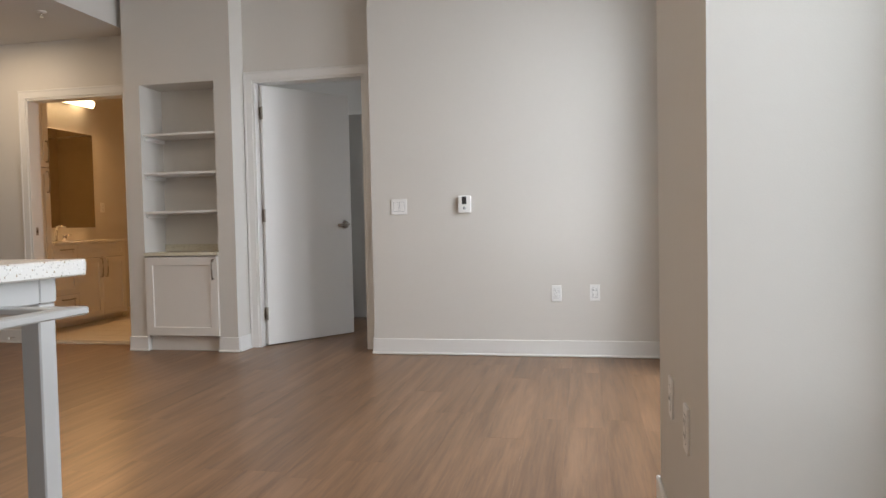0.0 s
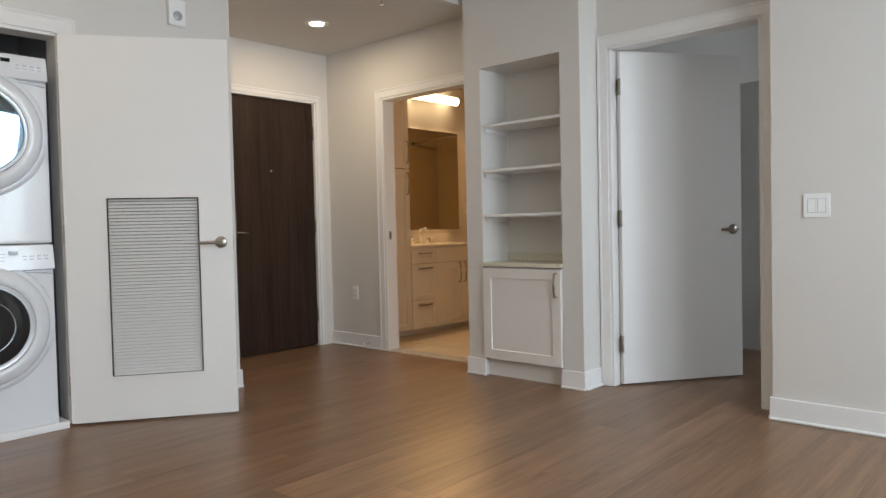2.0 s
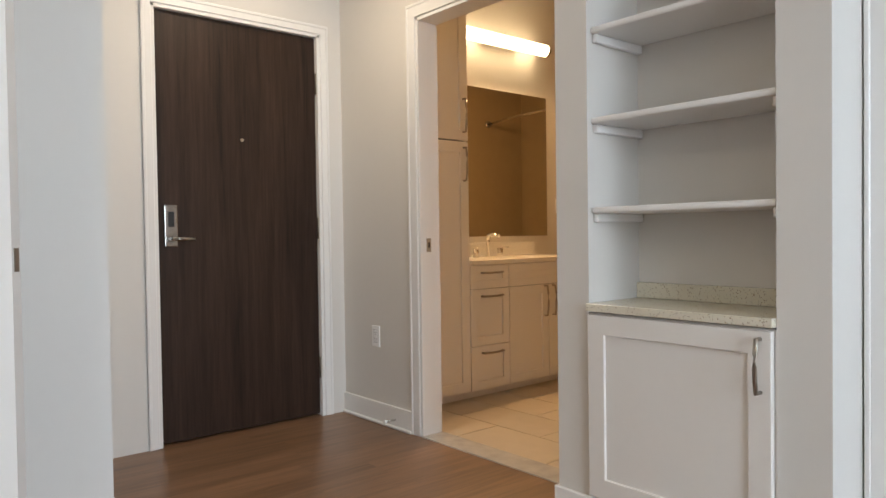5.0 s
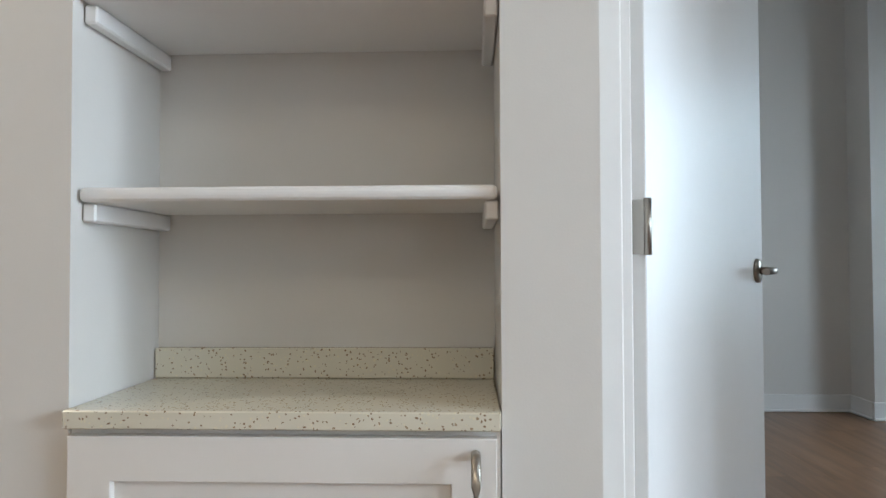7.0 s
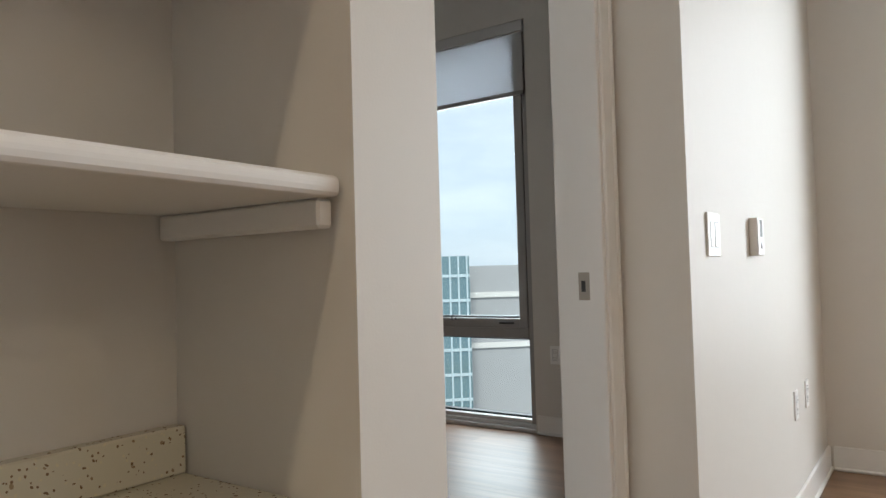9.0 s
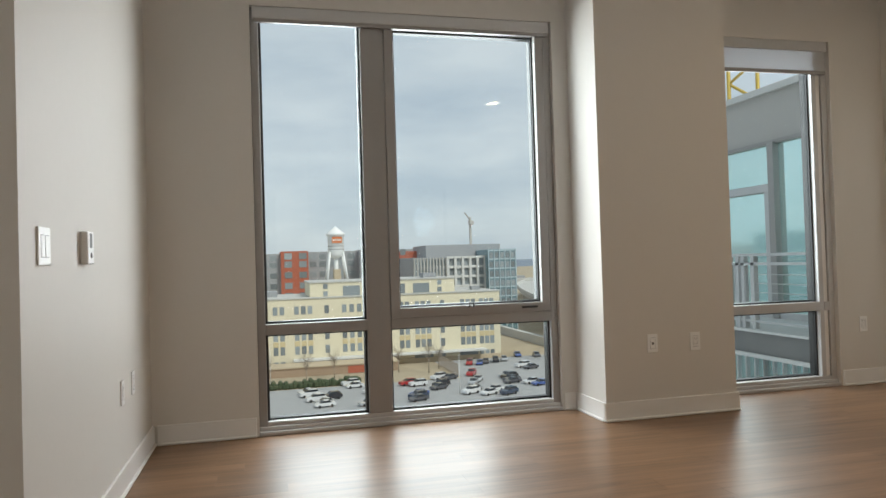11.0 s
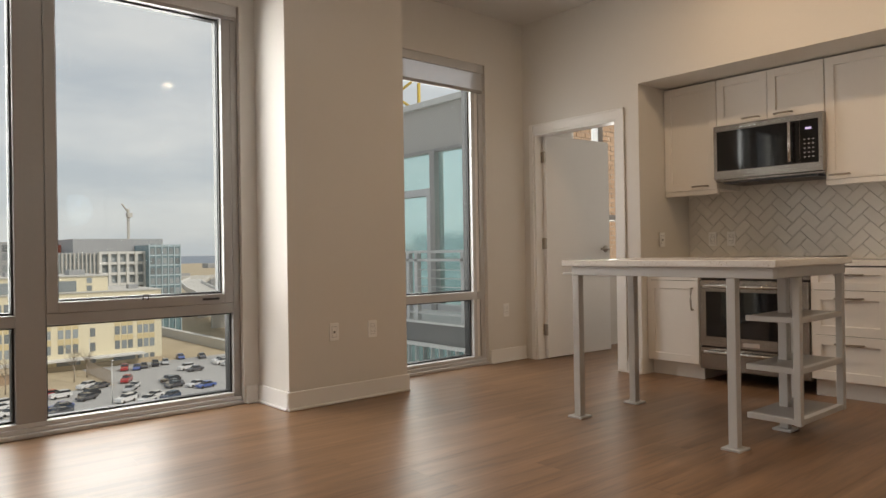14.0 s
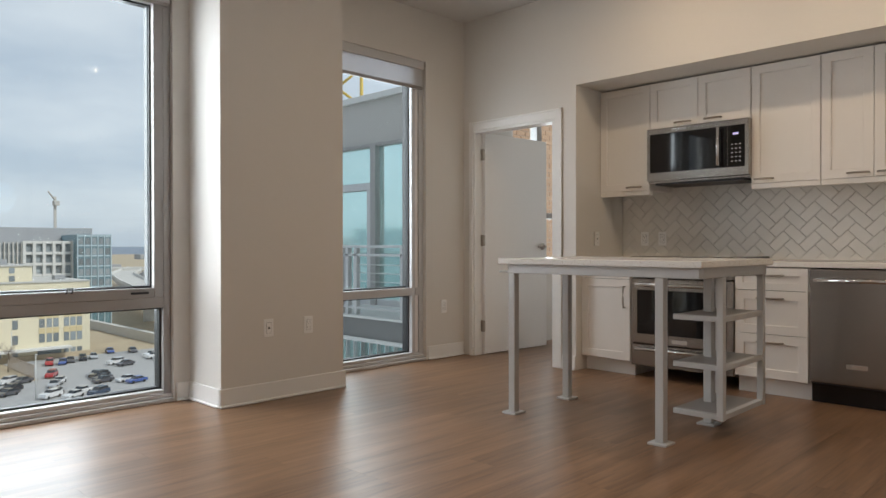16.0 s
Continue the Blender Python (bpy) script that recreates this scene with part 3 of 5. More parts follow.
# ---- windows ----
def pane(parent, x, y0, y1, z0, z1, material=M_GLASS):
    ob = box_part("pane", (x, x + 0.006, y0, y1, z0, z1), material, parent, "clear glass pane")
    # black strips added to hide outer frame edges overlit by the window lamps
    e0, e1 = x + 0.0065, 1.137
    for d in ((e0, e1, y0, y0 + 0.014, z0, z1), (e0, e1, y1 - 0.014, y1, z0, z1), (e0, e1, y0 + 0.0142, y1 - 0.0142, z0, z0 + 0.012), (e0, e1, y0 + 0.0142, y1 - 0.0142, z1 - 0.012, z1)):
        box_part("glazing_seal", d, M_GASKET, parent)
    ob.visible_shadow = False
    return ob


def window(name, y0, y1, top, label, mullions, transom, sash=None, x=XE, alu=M_ALU):
    """Aluminium window from floor to head in the wall at x: outer frame, mullions, transom, sash, panes, sill track."""
    ob = thing(name, label, "window", kind="structure")
    fx0, fx1 = x + 0.035, x + 0.135
    f = 0.05
    bm = bmesh.new()
    add_box(bm, fx0, fx1, y0, y0 + f, 0.0, top, 0.003)
    add_box(bm, fx0, fx1, y1 - f, y1, 0.0, top, 0.003)
    add_box(bm, fx0, fx1, y0 + f, y1 - f, top - 0.05, top, 0.003)
    part("window_frame", bm, alu, ob, "grey aluminium frame")
    bm = bmesh.new()
    add_box(bm, x - 0.005, fx1, y0, y1, 0.0, 0.025, 0.004)
    add_box(bm, x + 0.018, fx1, y0 + 0.002, y1 - 0.002, 0.025, 0.05, 0.004)
    add_box(bm, fx0, fx1, y0 + f, y1 - f, 0.05, 0.075, 0.003)
    part("window_sill", bm, M_ALU_L, ob, "pale aluminium sill track")
    edges = [y0 + f] + [v for m in mullions for v in m] + [y1 - f]
    for a, b in mullions:
        box_part("mullion", (fx0, fx1, a, b, 0.075, top - 0.05), alu, ob, bevel=0.003)
    for i in range(0, len(edges), 2):
        a, b = edges[i], edges[i + 1]
        box_part("transom", (fx0 - 0.004, fx1 - 0.004, a, b, transom - 0.033, transom + 0.033), alu, ob, bevel=0.003)
        g = fx0 + 0.05
        boxes_part("gasket", [(g - 0.012, g + 0.012, a, a + 0.012, 0.075, transom - 0.033), (g - 0.012, g + 0.012, b - 0.012, b, 0.075, transom - 0.033)], M_GASKET, ob)
        pane(ob, g, a, b, 0.075, transom - 0.033)
        if sash is not None and sash == i // 2:
            s = 0.062
            sh = boxes_part("sash", [(fx0 - 0.008, fx1 - 0.03, a + 0.002, a + s, transom + 0.034, top - 0.055), (fx0 - 0.008, fx1 - 0.03, b - s, b - 0.002, transom + 0.034, top - 0.055), (fx0 - 0.008, fx1 - 0.03, a + s, b - s, transom + 0.034, transom + 0.034 + s), (fx0 - 0.008, fx1 - 0.03, a + s, b - s, top - 0.055 - s * 0.5, top - 0.055)], alu, ob, "grey aluminium opening sash", 0.003)
            boxes_part("gasket", [(g - 0.012, g + 0.01, a + s, a + s + 0.01, transom + 0.09, top - 0.09), (g - 0.012, g + 0.01, b - s - 0.012, b - s, transom + 0.09, top - 0.09), (g - 0.012, g + 0.01, a + s, b - s, transom + 0.096, transom + 0.104)], M_GASKET, ob)
            pane(ob, g, a + s, b - s, transom + 0.096, top - 0.085)
            boxes_part("latch", [(fx0 - 0.022, fx0 - 0.008, a + 0.10, a + 0.21, transom + 0.06, transom + 0.074)], M_DARK, sh, "black sash latch", 0.003)
            tube_part("pull", [(fx0 - 0.008, a + 0.55, transom + 0.085), (fx0 - 0.03, a + 0.55, transom + 0.088), (fx0 - 0.032, a + 0.55, transom + 0.115), (fx0 - 0.032, a + 0.58, transom + 0.115), (fx0 - 0.03, a + 0.58, transom + 0.088), (fx0 - 0.008, a + 0.58, transom + 0.085)], 0.004, M_DARK, sh)
        else:
            boxes_part("gasket", [(g - 0.012, g + 0.012, a, a + 0.012, transom + 0.034, top - 0.05), (g - 0.012, g + 0.012, b - 0.012, b, transom + 0.034, top - 0.05)], M_GASKET, ob)
            pane(ob, g, a, b, transom + 0.034, top - 0.05)
    return ob


def roller_shade(y0, y1, top, bottom, label, x=XE):
    ob = thing("roller_shade", label, "window shade")
    box_part("cassette", (x + 0.002, x + 0.034, y0, y1, top - 0.075, top - 0.001), M_ALU_L, ob, "grey shade cassette", 0.004)
    if bottom < top - 0.1:
        box_part("fabric", (x + 0.016, x + 0.0175, y0 + 0.012, y1 - 0.012, bottom, top - 0.075), M_SHADE, ob, "translucent grey fabric")
    box_part("hem_bar", (x + 0.008, x + 0.026, y0 + 0.01, y1 - 0.01, bottom - 0.028, bottom), M_ALU, ob, "grey hem bar", 0.003)
    return ob


window("window_1", 2.345, 4.315, 2.62, "floor-to-head grey aluminium window with one opening sash", [(3.49, 3.64)], 0.635, sash=0)
# paler alu here paints in the sky light falling on the narrow window's frame
window("window_2", 0.095, 1.22, 2.59, "narrow floor-to-head grey aluminium window, sky light put into its paler colour", [(0.19, 0.23)], 0.60, alu=M_ALU_L)
window("window_3", 6.55, 7.75, 2.66, "bedroom floor-to-head grey aluminium window with opening sash", [], 0.625, sash=0)
# white strip filling the narrow pane beside the mullion
box_part("side_track", (XE + 0.045, XE + 0.13, 0.150, 0.186, 0.076, 2.55), M_TRIM, bpy.data.objects["window_2"], "white side strip", 0.002)
roller_shade(2.36, 4.30, 2.62, 2.55, "rolled-up grey roller shade over the wide window")
roller_shade(0.11, 1.205, 2.59, 2.37, "grey roller shade drawn a little way down the narrow window")
roller_shade(6.565, 7.735, 2.66, 2.20, "grey roller shade drawn a little way down the bedroom window")
win4 = thing("window_4", "den window with dark grey aluminium frame", "window", kind="structure")
boxes_part("window_frame", [(1.06, 1.15, -3.15, -3.10, 0.72, 2.5), (1.06, 1.15, -1.15, -1.10, 0.72, 2.5), (1.06, 1.15, -3.10, -1.15, 0.72, 0.78), (1.06, 1.15, -3.10, -1.15, 2.44, 2.5), (1.06, 1.15, -1.66, -1.58, 0.78, 2.44), (1.06, 1.15, -3.10, -1.15, 1.28, 1.34)], M_ALU, win4, bevel=0.003)
pane(win4, 1.10, -3.10, -1.15, 0.78, 2.44)

# ---- cabinet helpers: fronts look along +x, -y or +y ----
def front_pose(x, y, z, way):
    """Local x runs along the front to the viewer's right, local y looks out of the front."""
    return pose(x, y, z, 0, 0, {"N": 0, "E": -90, "S": 180, "W": 90}[way])


def shaker(parent, x0, x1, z0, z1, rail=0.062, name="door", pull=None, material=M_CAB, flat=False):
    """A five-piece front in the local plane y=0, 0.02 thick, with a recessed panel."""
    g = 0.0018
    x0, x1, z0, z1 = x0 + g, x1 - g, z0 + g, z1 - g
    bm = bmesh.new()
    if flat:
        add_box(bm, x0, x1, 0, 0.02, z0, z1, 0.0015)
    else:
        def loop(inset, y):
            return [bm.verts.new(v) for v in ((x0 + inset, y, z0 + inset), (x1 - inset, y, z0 + inset), (x1 - inset, y, z1 - inset), (x0 + inset, y, z1 - inset))]
        loops = [loop(0, 0), loop(0, 0.0185), loop(0.0015, 0.02), loop(rail - 0.0015, 0.02), loop(rail, 0.0185), loop(rail + 0.001, 0.0105)]
        for la, lb in zip(loops, loops[1:]):
            for k in range(4):
                bm.faces.new((la[k], la[(k + 1) % 4], lb[(k + 1) % 4], lb[k]))
        bm.faces.new(loops[0])
        bm.faces.new(loops[-1])
        bmesh.ops.recalc_face_normals(bm, faces=bm.faces)
    ob = part(name, bm, material, parent)
    if pull:
        kind, px, pz, ln = pull
        h = ln / 2
        if kind == "v":
            pts = [(px, 0.018, pz - h), (px, 0.045, pz - h), (px, 0.052, pz - h * 0.5), (px, 0.054, pz), (px, 0.052, pz + h * 0.5), (px, 0.045, pz + h), (px, 0.018, pz + h)]
        else:
            pts = [(px - h, 0.018, pz), (px - h, 0.042, pz), (px - h * 0.5, 0.050, pz), (px, 0.052, pz), (px + h * 0.5, 0.050, pz), (px + h, 0.042, pz), (px + h, 0.018, pz)]
        tube_part("handle", pts, 0.0068, M_NICKEL, ob, "satin nickel pull", 8)
    return ob


def cabinet(name, label, m, w, depth, z0, z1, category="cabinet", toe=None, group=""):
    ob = thing(name, label, category, m, group)
    bm = bmesh.new()
    t = 0.018
    add_box(bm, 0, t, -depth, -0.002, z0, z1)
    add_box(bm, w - t, w, -depth, -0.002, z0, z1)
    add_box(bm, t, w - t, -depth, -0.002, z0, z0 + t)
    add_box(bm, t, w - t, -depth, -0.002, z1 - t, z1)
    add_box(bm, t, w - t, -depth, -depth + 0.008, z0 + t, z1 - t)
    part("body", bm, M_CAB, ob)
    # dark sheet behind the fronts, painted shade for the joints between them
    box_part("inside", (t, w - t, -0.03, -0.004, z0 + t, z1 - t), M_GAP, ob)
    if toe is not None:
        box_part("toe_kick", (0, w, -depth, -toe, 0.0, z0 - 0.001), M_CAB, ob)
    return ob


# ---- shelf niche ----
nb = cabinet("niche_cabinet", "white shaker cabinet built into the shelf niche, closed", front_pose(-2.472, YB + 0.002, 0, "S"), 0.641, 0.28, 0.126, 0.757, toe=0.045)
shaker(nb, 0.004, 0.637, 0.126, 0.754, 0.066, pull=("v", 0.036, 0.655, 0.15))
nslab = tagged(boxes_part("stone_counter", [(-3.113, -2.472, YB - 0.022, 5.184, 0.763, 0.790)], M_QUARTZ, bevel=0.002), "speckled beige quartz counter on the niche cabinet", "counter")
tagged(boxes_part("stone_backsplash", [(-3.112, -2.473, 5.163, 5.184, 0.7905, 0.847)], M_QUARTZ, bevel=0.002), "low speckled quartz upstand at the back of the niche", "backsplash")
for z in (1.121, 1.430, 1.740):
    s = thing("niche_shelf", "white painted shelf with rounded front, on side cleats", "shelf", group="shelves in the niche")
    bm = bmesh.new()
    add_box(bm, -3.111, -2.474, YB + 0.012, 5.184, z - 0.022, z, 0.009, 3)
    part("board", bm, M_TRIM, s)
    for x0, x1 in ((-3.113, -3.092), (-2.493, -2.472)):
        box_part("cleat", (x0, x1, YB + 0.028, 5.184, z - 0.052, z - 0.0225), M_TRIM, s, bevel=0.003)

# ---- laundry stack ----
def front_loader(name, label, m, door_z, console_z, top_z, smoke, drawer):
    ob = thing(name, label, "appliance", m)
    w = 0.686
    bm = bmesh.new()
    add_box(bm, -0.72, 0.0, -w / 2, w / 2, 0.0, top_z, 0.014, 2)
    part("body", bm, M_APPL, ob)
    bm = bmesh.new()
    zc = console_z
    vs = [bm.verts.new(v) for v in ((0.002, -w / 2 + 0.004, zc), (0.002, w / 2 - 0.004, zc), (0.030, w / 2 - 0.004, zc + 0.006), (0.030, -w / 2 + 0.004, zc + 0.006), (0.002, -w / 2 + 0.004, top_z - 0.004), (0.002, w / 2 - 0.004, top_z - 0.004), (0.012, w / 2 - 0.004, top_z - 0.006), (0.012, -w / 2 + 0.004, top_z - 0.006))]
    for f in ((0, 1, 2, 3), (4, 7, 6, 5), (3, 2, 6, 7), (0, 3, 7, 4), (1, 5, 6, 2)):
        bm.faces.new([vs[i] for i in f])
    bmesh.ops.recalc_face_normals(bm, faces=bm.faces)
    part("console", bm, M_APPL, ob, "white control console")
    lathe_part("dial", [(0.001, 0.012), (0.034, 0.012), (0.036, 0.024), (0.031, 0.046), (0.001, 0.05)], (0.006, 0.0, (console_z + top_z) / 2 + 0.005), "X", M_APPLG, ob, "grey control dial", 32)
    zmid = (console_z + top_z) / 2 + 0.012
    box_part("display", (0.018, 0.0265, 0.125, 0.165, zmid + 0.005, zmid + 0.024), M_BLACK, ob)
    for i in range(4):
        for k in range(2):
            box_part("button", (0.016, 0.0255, 0.19 + i * 0.034, 0.208 + i * 0.034, zmid - 0.008 - k * 0.016, zmid - 0.002 - k * 0.016), M_APPLG, ob)
    for s in (-1.6, 1.6):
        for k in range(3):
            box_part("program_mark", (0.016, 0.0255, s * 0.055 - 0.018, s * 0.055 + 0.018, zmid + 0.008 - k * 0.017, zmid + 0.011 - k * 0.017), M_APPLG, ob)
    c = (0.0, 0.0, door_z)
    lathe_part("front_ring", [(0.328, -0.004), (0.339, 0.004), (0.334, 0.018), (0.314, 0.018)], c, "X", M_APPL, ob, "raised front ring", 64)
    door = lathe_part("door", [(0.312, 0.006), (0.306, 0.030), (0.280, 0.050), (0.250, 0.057), (0.232, 0.050), (0.222, 0.040)], c, "X", M_APPL, ob, "round white porthole door", 64)
    lathe_part("door_trim", [(0.223, 0.038), (0.231, 0.053), (0.222, 0.059), (0.213, 0.050)], c, "X", M_APPLG, door, "silver door trim", 64)
    if smoke:
        lathe_part("door_glass", [(0.214, 0.044), (0.200, 0.052), (0.160, 0.062), (0.10, 0.070), (0.05, 0.074), (0.001, 0.075)], c, "X", M_SMOKE, door, "dark bulging glass", 64)
        lathe_part("drum_rim", [(0.128, 0.066), (0.131, 0.0685), (0.134, 0.067), (0.131, 0.065)], c, "X", M_DRUM, door, "steel rim behind the glass", 48)
    else:
        lathe_part("door_glass", [(0.214, 0.047), (0.211, 0.0520), (0.208, 0.0529), (0.205, 0.0530), (0.10, 0.0531), (0.001, 0.0531)], c, "X", M_DRYGLASS, door, "reflective glass", 64)
    tube_part("console_seam", [(0.0035, -0.330 + 0.66 * i / 20, console_z - 0.022 + 0.020 * (1 - abs(i - 10) / 10) ** 0.5) for i in range(21)], 0.0028, M_APPLG, ob, "", 6)
    if drawer:
        box_part("detergent_drawer", (0.004, 0.030, -0.335, -0.17, zmid - 0.050, zmid + 0.030), M_APPL, ob, "detergent drawer with grip", 0.006, 2)
        box_part("drawer_grip", (0.026, 0.036, -0.325, -0.18, zmid - 0.05, zmid - 0.028), M_APPLG, ob, "", 0.004)
        boxes_part("name_badge", [(0.028, 0.0315, -0.32, -0.24, zmid + 0.008, zmid + 0.018)], M_APPLG, ob)
    return ob


pan = tagged(boxes_part("drain_pan", [(-4.93, -4.085, 1.755, 2.505, 0.0, 0.012), (-4.105, -4.085, 1.755, 2.505, 0.012, 0.040), (-4.93, -4.105, 2.485, 2.505, 0.012, 0.040), (-4.93, -4.105, 1.755, 1.775, 0.012, 0.040)], M_PLASTIC, bevel=0.003), "white plastic drain pan under the washer", "drain pan")
front_loader("washing_machine", "white front-loading washing machine with dark porthole", pose(-4.135, 2.128, 0.0125), 0.575, 0.85, 0.988, True, True)
front_loader("tumble_dryer", "white front-loading dryer with mirror-like door, stacked on the washer", pose(-4.135, 2.128, 1.004), 0.575, 0.85, 0.985, False, False)
tagged(tube_part("dryer_duct", [(-4.65, 2.30, 1.99), (-4.65, 2.30, 2.3), (-4.66, 2.31, 2.9), (-4.66, 2.31, 3.03)], 0.052, M_DRUM), "grey ribbed dryer duct rising from the dryer", "duct")
tagged(tube_part("supply_hose", [(-4.42, 2.20, 1.99), (-4.42, 2.20, 2.05), (-4.44, 2.20, 2.6), (-4.44, 2.20, 3.03)], 0.018, M_DARK), "dark braided supply hose behind the dryer", "hose")

# ---- kitchen ----
YF = -0.48
def drawer_bank(name, x_left, w, label, heights, z0=0.115, z1=0.845):
    c = cabinet(name, label, front_pose(x_left - w, YF, 0, "N"), w, 0.60, z0, z1, toe=0.055, group="kitchen base cabinets")
    z = z1
    for h in heights:
        shaker(c, 0, w, z - h, z, 0.05 if h < 0.2 else 0.06, "drawer", ("h", w / 2, z - min(0.05, h / 2), 0.16))
        z -= h
    return c


b1 = cabinet("base_cabinet", "white shaker base cabinet with drawer and door", front_pose(-0.663, YF, 0, "N"), 0.435, 0.60, 0.115, 0.845, toe=0.055, group="kitchen base cabinets")
shaker(b1, 0, 0.435, 0.735, 0.845, 0.035, "drawer", None)
shaker(b1, 0, 0.435, 0.115, 0.735, 0.06, "door", ("v", 0.045, 0.60, 0.16))
drawer_bank("drawer_cabinet", -1.455, 0.465, "white shaker cabinet with three drawers", (0.15, 0.29, 0.29))
sb = cabinet("sink_cabinet", "white shaker sink base cabinet with two doors", front_pose(-3.44, YF, 0, "N"), 0.90, 0.60, 0.115, 0.845, toe=0.055, group="kitchen base cabinets")
shaker(sb, 0, 0.45, 0.115, 0.845, pull=("v", 0.40, 0.70, 0.16))
shaker(sb, 0.45, 0.90, 0.115, 0.845, pull=("v", 0.50, 0.70, 0.16))
tagged(boxes_part("worktop", [(-0.664, -0.227, -1.095, YF + 0.025, 0.852, 0.887), (-3.45, -1.456, -1.095, YF + 0.025, 0.852, 0.887)], M_WHITEQ, bevel=0.002), "pale quartz kitchen worktop either side of the range", "worktop")
structure("recess_end_wall", [(-3.57, -3.45, -1.10, YS - 0.12, 0, 2.27)], M_WALL)

rg = thing("range", "stainless slide-in electric range with black oven window", "oven", front_pose(-1.452, YF, 0, "N"))
W = 0.784
box_part("body", (0.002, W - 0.002, -0.60, -0.012, 0.09, 0.86), M_DARK, rg)
box_part("storage_drawer", (0.004, W - 0.004, -0.012, 0.022, 0.095, 0.255), M_STEEL, rg, "stainless storage drawer", 0.004)
box_part("oven_door", (0.004, W - 0.004, -0.012, 0.028, 0.262, 0.745), M_STEEL, rg, "stainless oven door", 0.004)
box_part("oven_window", (0.06, W - 0.06, 0.0275, 0.031, 0.335, 0.662), M_BLACK, rg, "black oven window")
boxes_part("window_trim", [(0.05, 0.06, 0.0275, 0.0335, 0.325, 0.672), (W - 0.06, W - 0.05, 0.0275, 0.0335, 0.325, 0.672), (0.06, W - 0.06, 0.0275, 0.0335, 0.325, 0.335), (0.06, W - 0.06, 0.0275, 0.0335, 0.662, 0.672)], M_STEEL, rg)
box_part("control_panel", (0.004, W - 0.004, -0.02, 0.020, 0.752, 0.868), M_STEEL, rg, "stainless control panel", 0.006)
for z, nm in ((0.70, "oven_handle"), (0.225, "drawer_handle")):
    bm = bmesh.new()
    add_cyl(bm, (0.06, 0.066, z), (W - 0.06, 0.066, z), 0.012, n=14)
    for x in (0.09, W - 0.09):
        add_cyl(bm, (x, 0.020, z), (x, 0.066, z), 0.008, n=10)
    part(nm, bm, M_CHROME, rg, "polished bar handle")
box_part("badge", (0.33, 0.45, 0.028, 0.032, 0.278, 0.308), M_CHROME, rg, "plain metal badge", 0.001)
box_part("cooktop", (-0.006, W + 0.006, -0.61, 0.012, 0.889, 0.912), M_BLACK, rg, "black glass cooktop", 0.003)
for i in range(5):
    x = 0.12 + i * 0.135
    cyl_part("knob", (x, 0.020, 0.81), (x, 0.046, 0.81), 0.019, M_STEEL, rg, "", 0.017, 16)

dw = thing("dishwasher", "stainless dishwasher with bar handle and black toe kick", "dishwasher", front_pose(-2.527, YF, 0, "N"))
box_part("body", (0.003, 0.597, -0.58, -0.004, 0.12, 0.845), M_DARK, dw)
box_part("door", (0.003, 0.600, -0.004, 0.028, 0.135, 0.842), M_STEEL, dw, "brushed steel door", 0.005)
bm = bmesh.new()
add_cyl(bm, (0.04, 0.07, 0.775), (0.56, 0.07, 0.775), 0.012, n=14)
for x in (0.06, 0.54):
    add_cyl(bm, (x, 0.024, 0.775), (x, 0.07, 0.775), 0.008, n=10)
part("handle", bm, M_CHROME, dw, "polished bar handle")
box_part("badge", (0.27, 0.39, 0.0275, 0.031, 0.235, 0.265), M_CHROME, dw, "plain metal badge", 0.001)
box_part("toe_panel", (0.003, 0.600, -0.08, -0.03, 0.0, 0.13), M_BLACK, dw)

YU = -0.76
def upper(x_left, w, doors, label, z0=1.428, z1=2.258, pulls=()):
    c = cabinet("wall_cabinet", label, front_pose(x_left - w, YU, 0, "N"), w, 0.335, z0, z1, group="kitchen wall cabinets")
    x = 0
    for i, dwid in enumerate(doors):
        shaker(c, x, x + dwid, z0, z1, 0.058, "door", ("h", x + pulls[i] * dwid, z0 + 0.030, 0.12))
        x += dwid
    if z0 < 1.6:
        box_part("light_rail", (0, w, -0.03, 0.018, z0 - 0.036, z0 - 0.001), M_CAB, c, "", 0.003)
    return c


upper(-0.228, 0.446, (0.446,), "white shaker wall cabinet beside the recess side", pulls=(0.30,))
upper(-0.677, 0.776, (0.388, 0.388), "short white shaker wall cabinet over the microwave", z0=1.90, pulls=(0.70, 0.30))
upper(-1.456, 0.452, (0.452,), "white shaker wall cabinet with one wide door", pulls=(0.80,))
upper(-1.910, 0.616, (0.308, 0.308), "white shaker wall cabinet with two doors", pulls=(0.72, 0.28))
upper(-2.528, 0.90, (0.45, 0.45), "white shaker wall cabinet over the sink", pulls=(0.72, 0.28))

mw = thing("microwave", "stainless over-the-range microwave with black glass door", "microwave", front_pose(-1.462, -0.70, 0, "N"))
MWW = 0.785
box_part("body", (0.0, MWW, -0.39, -0.012, 1.475, 1.893), M_STEEL, mw, bevel=0.003)
box_part("front_frame", (0.0, MWW, -0.012, 0.014, 1.49, 1.893), M_STEEL, mw, "brushed steel front", 0.004)
box_part("door_glass", (0.155, MWW - 0.03, 0.0135, 0.018, 1.553, 1.850), M_BLACK, mw, "black glass door")
box_part("inner_window", (0.27, MWW - 0.10, 0.0178, 0.0192, 1.60, 1.80), M_BLACK, mw)
box_part("control_panel", (0.03, 0.150, 0.0135, 0.018, 1.553, 1.850), M_BLACK, mw, "black control panel")
box_part("display", (0.072, 0.112, 0.0178, 0.0190, 1.782, 1.796), M_LED, mw, "lit blue clock display")
